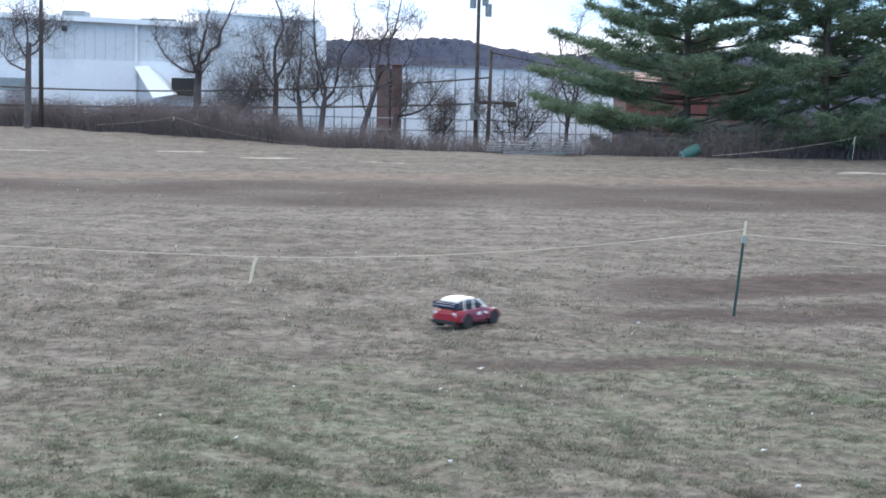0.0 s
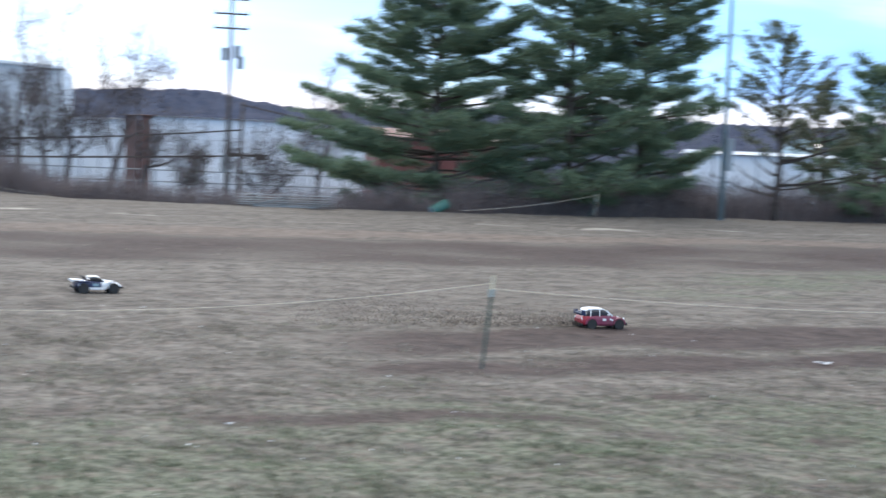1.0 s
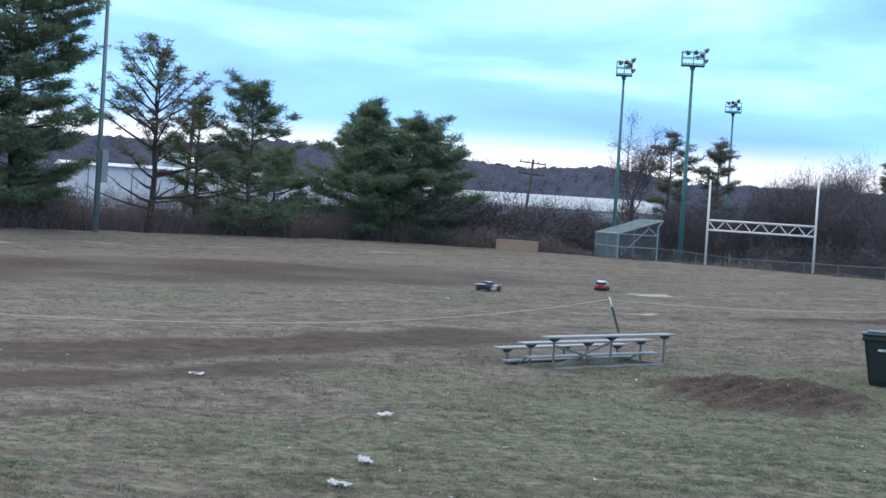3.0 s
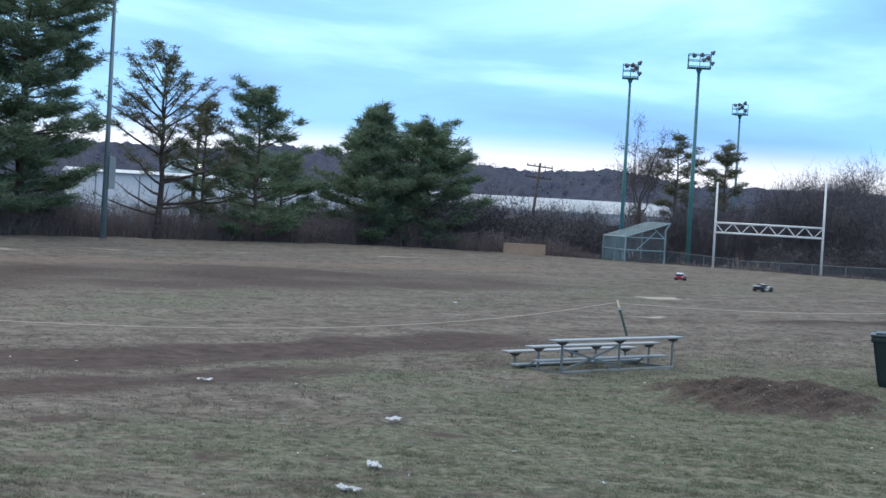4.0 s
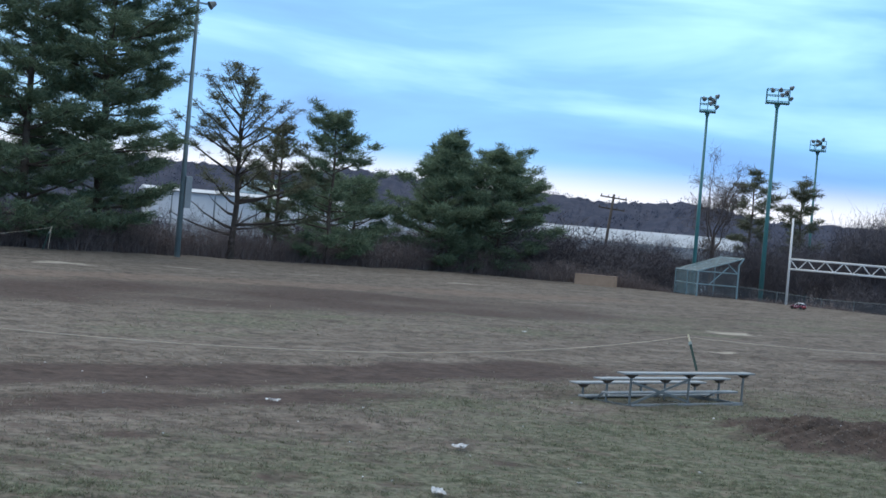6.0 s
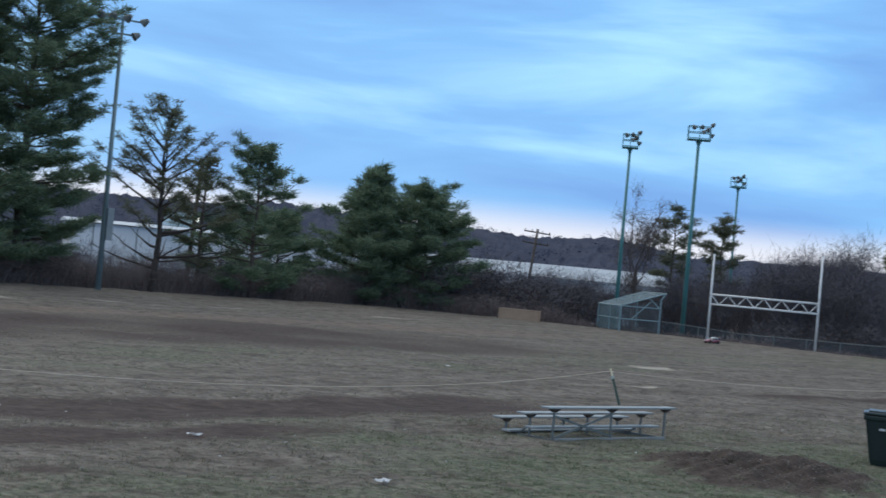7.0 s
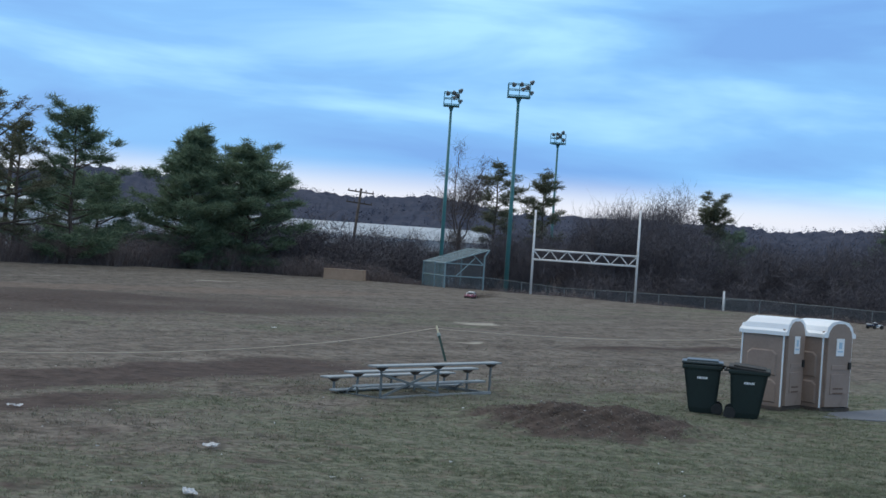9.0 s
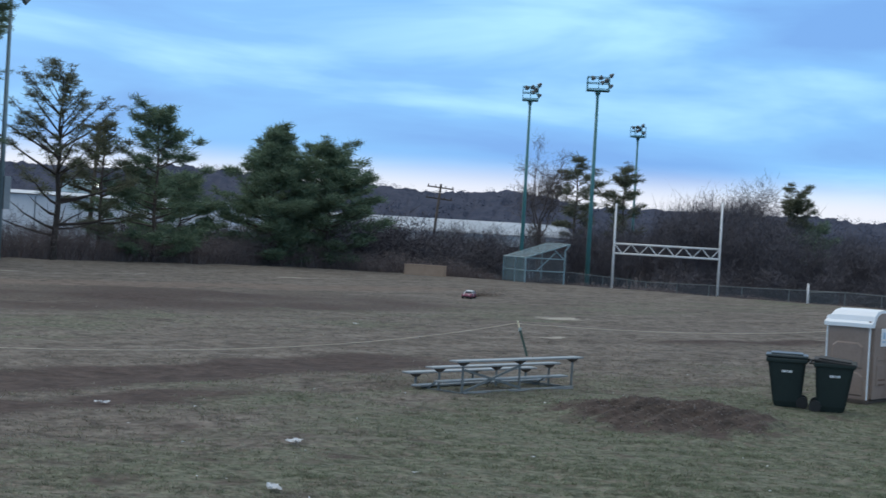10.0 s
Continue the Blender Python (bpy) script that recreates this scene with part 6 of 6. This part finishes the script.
def dust_material():
    """Thin drifting soil: lit alike from either side, mostly see-through."""
    m = bpy.data.materials.new("loose_soil")
    m.use_nodes = True
    n, l = m.node_tree.nodes, m.node_tree.links
    geo = n.new("ShaderNodeNewGeometry")
    ramp = n.new("ShaderNodeValToRGB")
    e = ramp.color_ramp.elements
    e[0].color, e[1].color = (0.105, 0.082, 0.070, 1), (0.160, 0.130, 0.112, 1)
    l.new(geo.outputs["Random Per Island"], ramp.inputs[0])
    front, through_it, clear = n.new("ShaderNodeBsdfDiffuse"), n.new("ShaderNodeBsdfTranslucent"), n.new("ShaderNodeBsdfTransparent")
    half, thin = n.new("ShaderNodeMixShader"), n.new("ShaderNodeMixShader")
    thin.inputs[0].default_value = 0.13
    for sh in (front, through_it):
        l.new(ramp.outputs[0], sh.inputs[0])
    l.new(front.outputs[0], half.inputs[1])
    l.new(through_it.outputs[0], half.inputs[2])
    l.new(clear.outputs[0], thin.inputs[1])
    l.new(half.outputs[0], thin.inputs[2])
    l.new(thin.outputs[0], n["Material Output"].inputs[0])
    return m


LOOSE_SOIL = dust_material()
rally = rally_car()
truck = desert_truck()
rally_dirt = dirt_spray(61, 5.4, "brown soil thrown up behind the red car")
truck_dirt = dirt_spray(62, 4.6, "brown soil thrown up behind the white truck")


# ---------------------------------------------------------------- grass
def grass_material():
    m = bpy.data.materials.new("grass_blades")
    m.use_nodes = True
    nt = m.node_tree
    n, l = nt.nodes, nt.links
    b = n["Principled BSDF"]
    b.inputs["Roughness"].default_value = 0.85
    b.inputs["Specular IOR Level"].default_value = 0.2
    geo = n.new("ShaderNodeNewGeometry")
    straw = n.new("ShaderNodeValToRGB")
    e = straw.color_ramp.elements
    e[0].color, e[1].color = (0.150, 0.122, 0.102, 1), (0.312, 0.294, 0.262, 1)
    e.new(0.35).color = (0.225, 0.205, 0.178, 1)
    l.new(geo.outputs["Random Per Island"], straw.inputs[0])
    green = n.new("ShaderNodeValToRGB")
    e = green.color_ramp.elements
    e[0].color, e[1].color = (0.128, 0.158, 0.104, 1), (0.236, 0.264, 0.186, 1)
    l.new(geo.outputs["Random Per Island"], green.inputs[0])
    at = n.new("ShaderNodeAttribute")
    at.attribute_name = "green"
    mix = n.new("ShaderNodeMix")
    mix.data_type = "RGBA"
    l.new(at.outputs["Fac"], mix.inputs[0])
    l.new(straw.outputs[0], mix.inputs[6])
    l.new(green.outputs[0], mix.inputs[7])
    # tussocks: thick thatch against thin, at hand and stride size
    co = n.new("ShaderNodeTexCoord")
    tone = None
    for scale, lo, hi in ((6.5, 0.72, 1.35), (1.3, 0.78, 1.22)):
        tx = n.new("ShaderNodeTexNoise")
        tx.inputs["Scale"].default_value = scale
        tx.inputs["Detail"].default_value = 3.0
        l.new(co.outputs["Object"], tx.inputs["Vector"])
        r = n.new("ShaderNodeMapRange")
        r.inputs["From Min"].default_value, r.inputs["From Max"].default_value = 0.36, 0.64
        r.inputs["To Min"].default_value, r.inputs["To Max"].default_value = lo, hi
        l.new(tx.outputs[0], r.inputs[0])
        if tone:
            mm = n.new("ShaderNodeMath")
            mm.operation = "MULTIPLY"
            l.new(tone, mm.inputs[0])
            l.new(r.outputs[0], mm.inputs[1])
            tone = mm.outputs[0]
        else:
            tone = r.outputs[0]
    sc = n.new("ShaderNodeVectorMath")
    sc.operation = "SCALE"
    l.new(mix.outputs[2], sc.inputs[0])
    l.new(tone, sc.inputs["Scale"])
    l.new(sc.outputs[0], b.inputs["Base Color"])
    tl = n.new("ShaderNodeBsdfTranslucent")      # thin dry blades let light through
    l.new(sc.outputs[0], tl.inputs[0])
    mxs = n.new("ShaderNodeMixShader")
    mxs.inputs[0].default_value = 0.5
    l.new(b.outputs[0], mxs.inputs[1])
    l.new(tl.outputs[0], mxs.inputs[2])
    l.new(mxs.outputs[0], n["Material Output"].inputs[0])
    return m


def build_grass():
    rng = np.random.RandomState(77)
    n = 330000
    y = 10.5 + 37.5 * rng.uniform(0, 1, n) ** 1.5
    x = y * np.tan(np.radians(-17.5)) + rng.uniform(0, 1, n) * (np.minimum(y * np.tan(np.radians(57.5)), 33) - y * np.tan(np.radians(-17.5)))
    clump = 0.42 + 0.34 * wave(x, y, 0.8, 51) + 0.26 * wave(x, y, 0.32, 52) + 0.2 * wave(x, y, 3.0, 53)
    mk = masks(x, y)
    keep = (rng.uniform(0, 1, n) < np.clip(clump, 0.04, 1)) & (rng.uniform(0, 1, n) > 1.1 * mk["mud"])
    keep &= rng.uniform(0, 1, n) < 1 - 0.97 * smooth((y - 19) / 14)
    keep &= ~((x > 26.8) & (x < 33.9) & (y < 19.9) & (y > 17.4))
    x, y, g, clump = x[keep], y[keep], mk["green"][keep], clump[keep]
    z = height(x, y)
    n = len(x)
    vs, gs = [], []
    far = 1 + np.clip((y - 18) / 22, 0, 1.3)
    for k in range(5):
        a = rng.uniform(0, 6.283, n)
        ln = rng.uniform(0.04, 0.095, n) * (0.5 + 1.0 * np.clip(clump, 0, 1.2)) * far ** 0.6
        flat = rng.uniform(0.5, 1.0, n)
        w = rng.uniform(0.004, 0.009, n) * far
        p = np.stack([x + rng.normal(size=n) * 0.03 * far, y + rng.normal(size=n) * 0.03 * far, z - 0.005], -1)
        side = np.stack([-np.sin(a), np.cos(a), 0 * a], -1) * w[:, None]
        tip = p + np.stack([np.cos(a) * ln * flat, np.sin(a) * ln * flat, ln * (1.1 - flat)], -1)
        vs.append(np.stack([p - side, p + side, tip], 1))
        gs.append(np.repeat(np.clip(g * 1.15 + 0.28 * wave(x, y, 0.7, 55) + 0.10 * smooth((24 - y) / 6) + rng.normal(size=n) * 0.28, 0, 1), 3))
    v = np.concatenate(vs).reshape(-1, 3)
    me = mesh_np("grass", v, np.arange(len(v)).reshape(-1, 3), grass_material(), {"green": np.concatenate(gs)})
    tagged(new("grass", me), "short dormant straw and green grass tufts", "grass", kind="stuff")


build_grass()


# ---------------------------------------------------------------- what moves
def drive(ob, rows, back=0.0, settle=()):
    """rows: seconds, x, y, heading in degrees anticlockwise from +x. back: metres behind; settle: (from, to) seconds when the dirt lies on the ground."""
    out = []
    for t, x, y, a in rows:
        x, y = x - back * math.cos(radians(a)), y - back * math.sin(radians(a))
        low = 1.7 if any(p <= t <= q for p, q in settle) else 0.0
        out.append((t, pose(x, y, ground_z(x, y) - low, 0, 0, a)))
    walk(ob, out)


def roll(car, rows):
    """Turns the wheels with the ground covered, up to the fastest turn that still reads as forward."""
    ts = np.arange(0, 10.01, 0.1)
    xs, ys = (np.interp(ts, [q[0] for q in rows], [q[k] for q in rows]) for k in (1, 2))
    gone = np.concatenate([[0], np.hypot(np.diff(xs), np.diff(ys))])
    for tyre, x, y, r in WHEELS[car.name]:
        turned = np.cumsum(np.minimum(np.degrees(gone / r), 72))
        walk(tyre, [(float(t), pose(x, y, r, 0, float(a), 0)) for t, a in zip(ts, turned)])


def motions():
    rally_rows = [(0, 0.67, 20.34, 50), (0.5, 3.48, 24.98, 22), (1.0, 8.21, 28.26, 9), (1.5, 14.94, 31.56, 8), (2.0, 22.95, 34.94, 44), (2.5, 30.38, 39.45, 52), (2.7, 33.98, 43.0, 46),
                  (3.4, 45.4, 53.2, 42), (4.0, 54.02, 60.30, 38), (4.5, 61.02, 65.48, 36), (5.0, 65.0, 68.3, 45), (5.5, 67.3, 70.75, 62), (6.1, 67.6, 71.4, 120), (6.8, 67.4, 71.7, 160),
                  (7.0, 67.2, 71.6, 170), (7.5, 66.68, 71.3, 180), (8.0, 65.35, 70.90, 196), (8.5, 63.07, 70.0, 206), (9.0, 58.9, 68.3, 212), (9.5, 53.6, 64.6, 218), (10.0, 46.30, 59.88, 214)]
    drive(rally, rally_rows)
    roll(rally, rally_rows)
    drive(rally_dirt, rally_rows, 0.4, [(0.0, 0.2), (1.4, 7.7)])
    truck_rows = [(0, -17.5, 27.5, 18), (0.5, -9.2, 30.2, 17), (1.0, -1.45, 32.5, 16), (1.5, 6.0, 34.62, 18), (2.0, 13.37, 37.58, 21), (2.5, 21.8, 41.12, 24), (2.7, 25.78, 42.75, 22),
                  (3.4, 40.0, 48.6, 21), (4.0, 51.76, 52.01, 12), (4.5, 57.76, 52.92, 4), (5.0, 62.5, 52.6, -8), (6.0, 69.0, 51.0, -14), (7.0, 72.6, 50.2, -10), (8.5, 73.0, 50.1, -4), (10.0, 73.0, 50.1, -4)]
    drive(truck, truck_rows)
    roll(truck, truck_rows)
    drive(truck_dirt, truck_rows, 0.45, [(0.0, 1.1), (3.3, 10.0)])


motions()
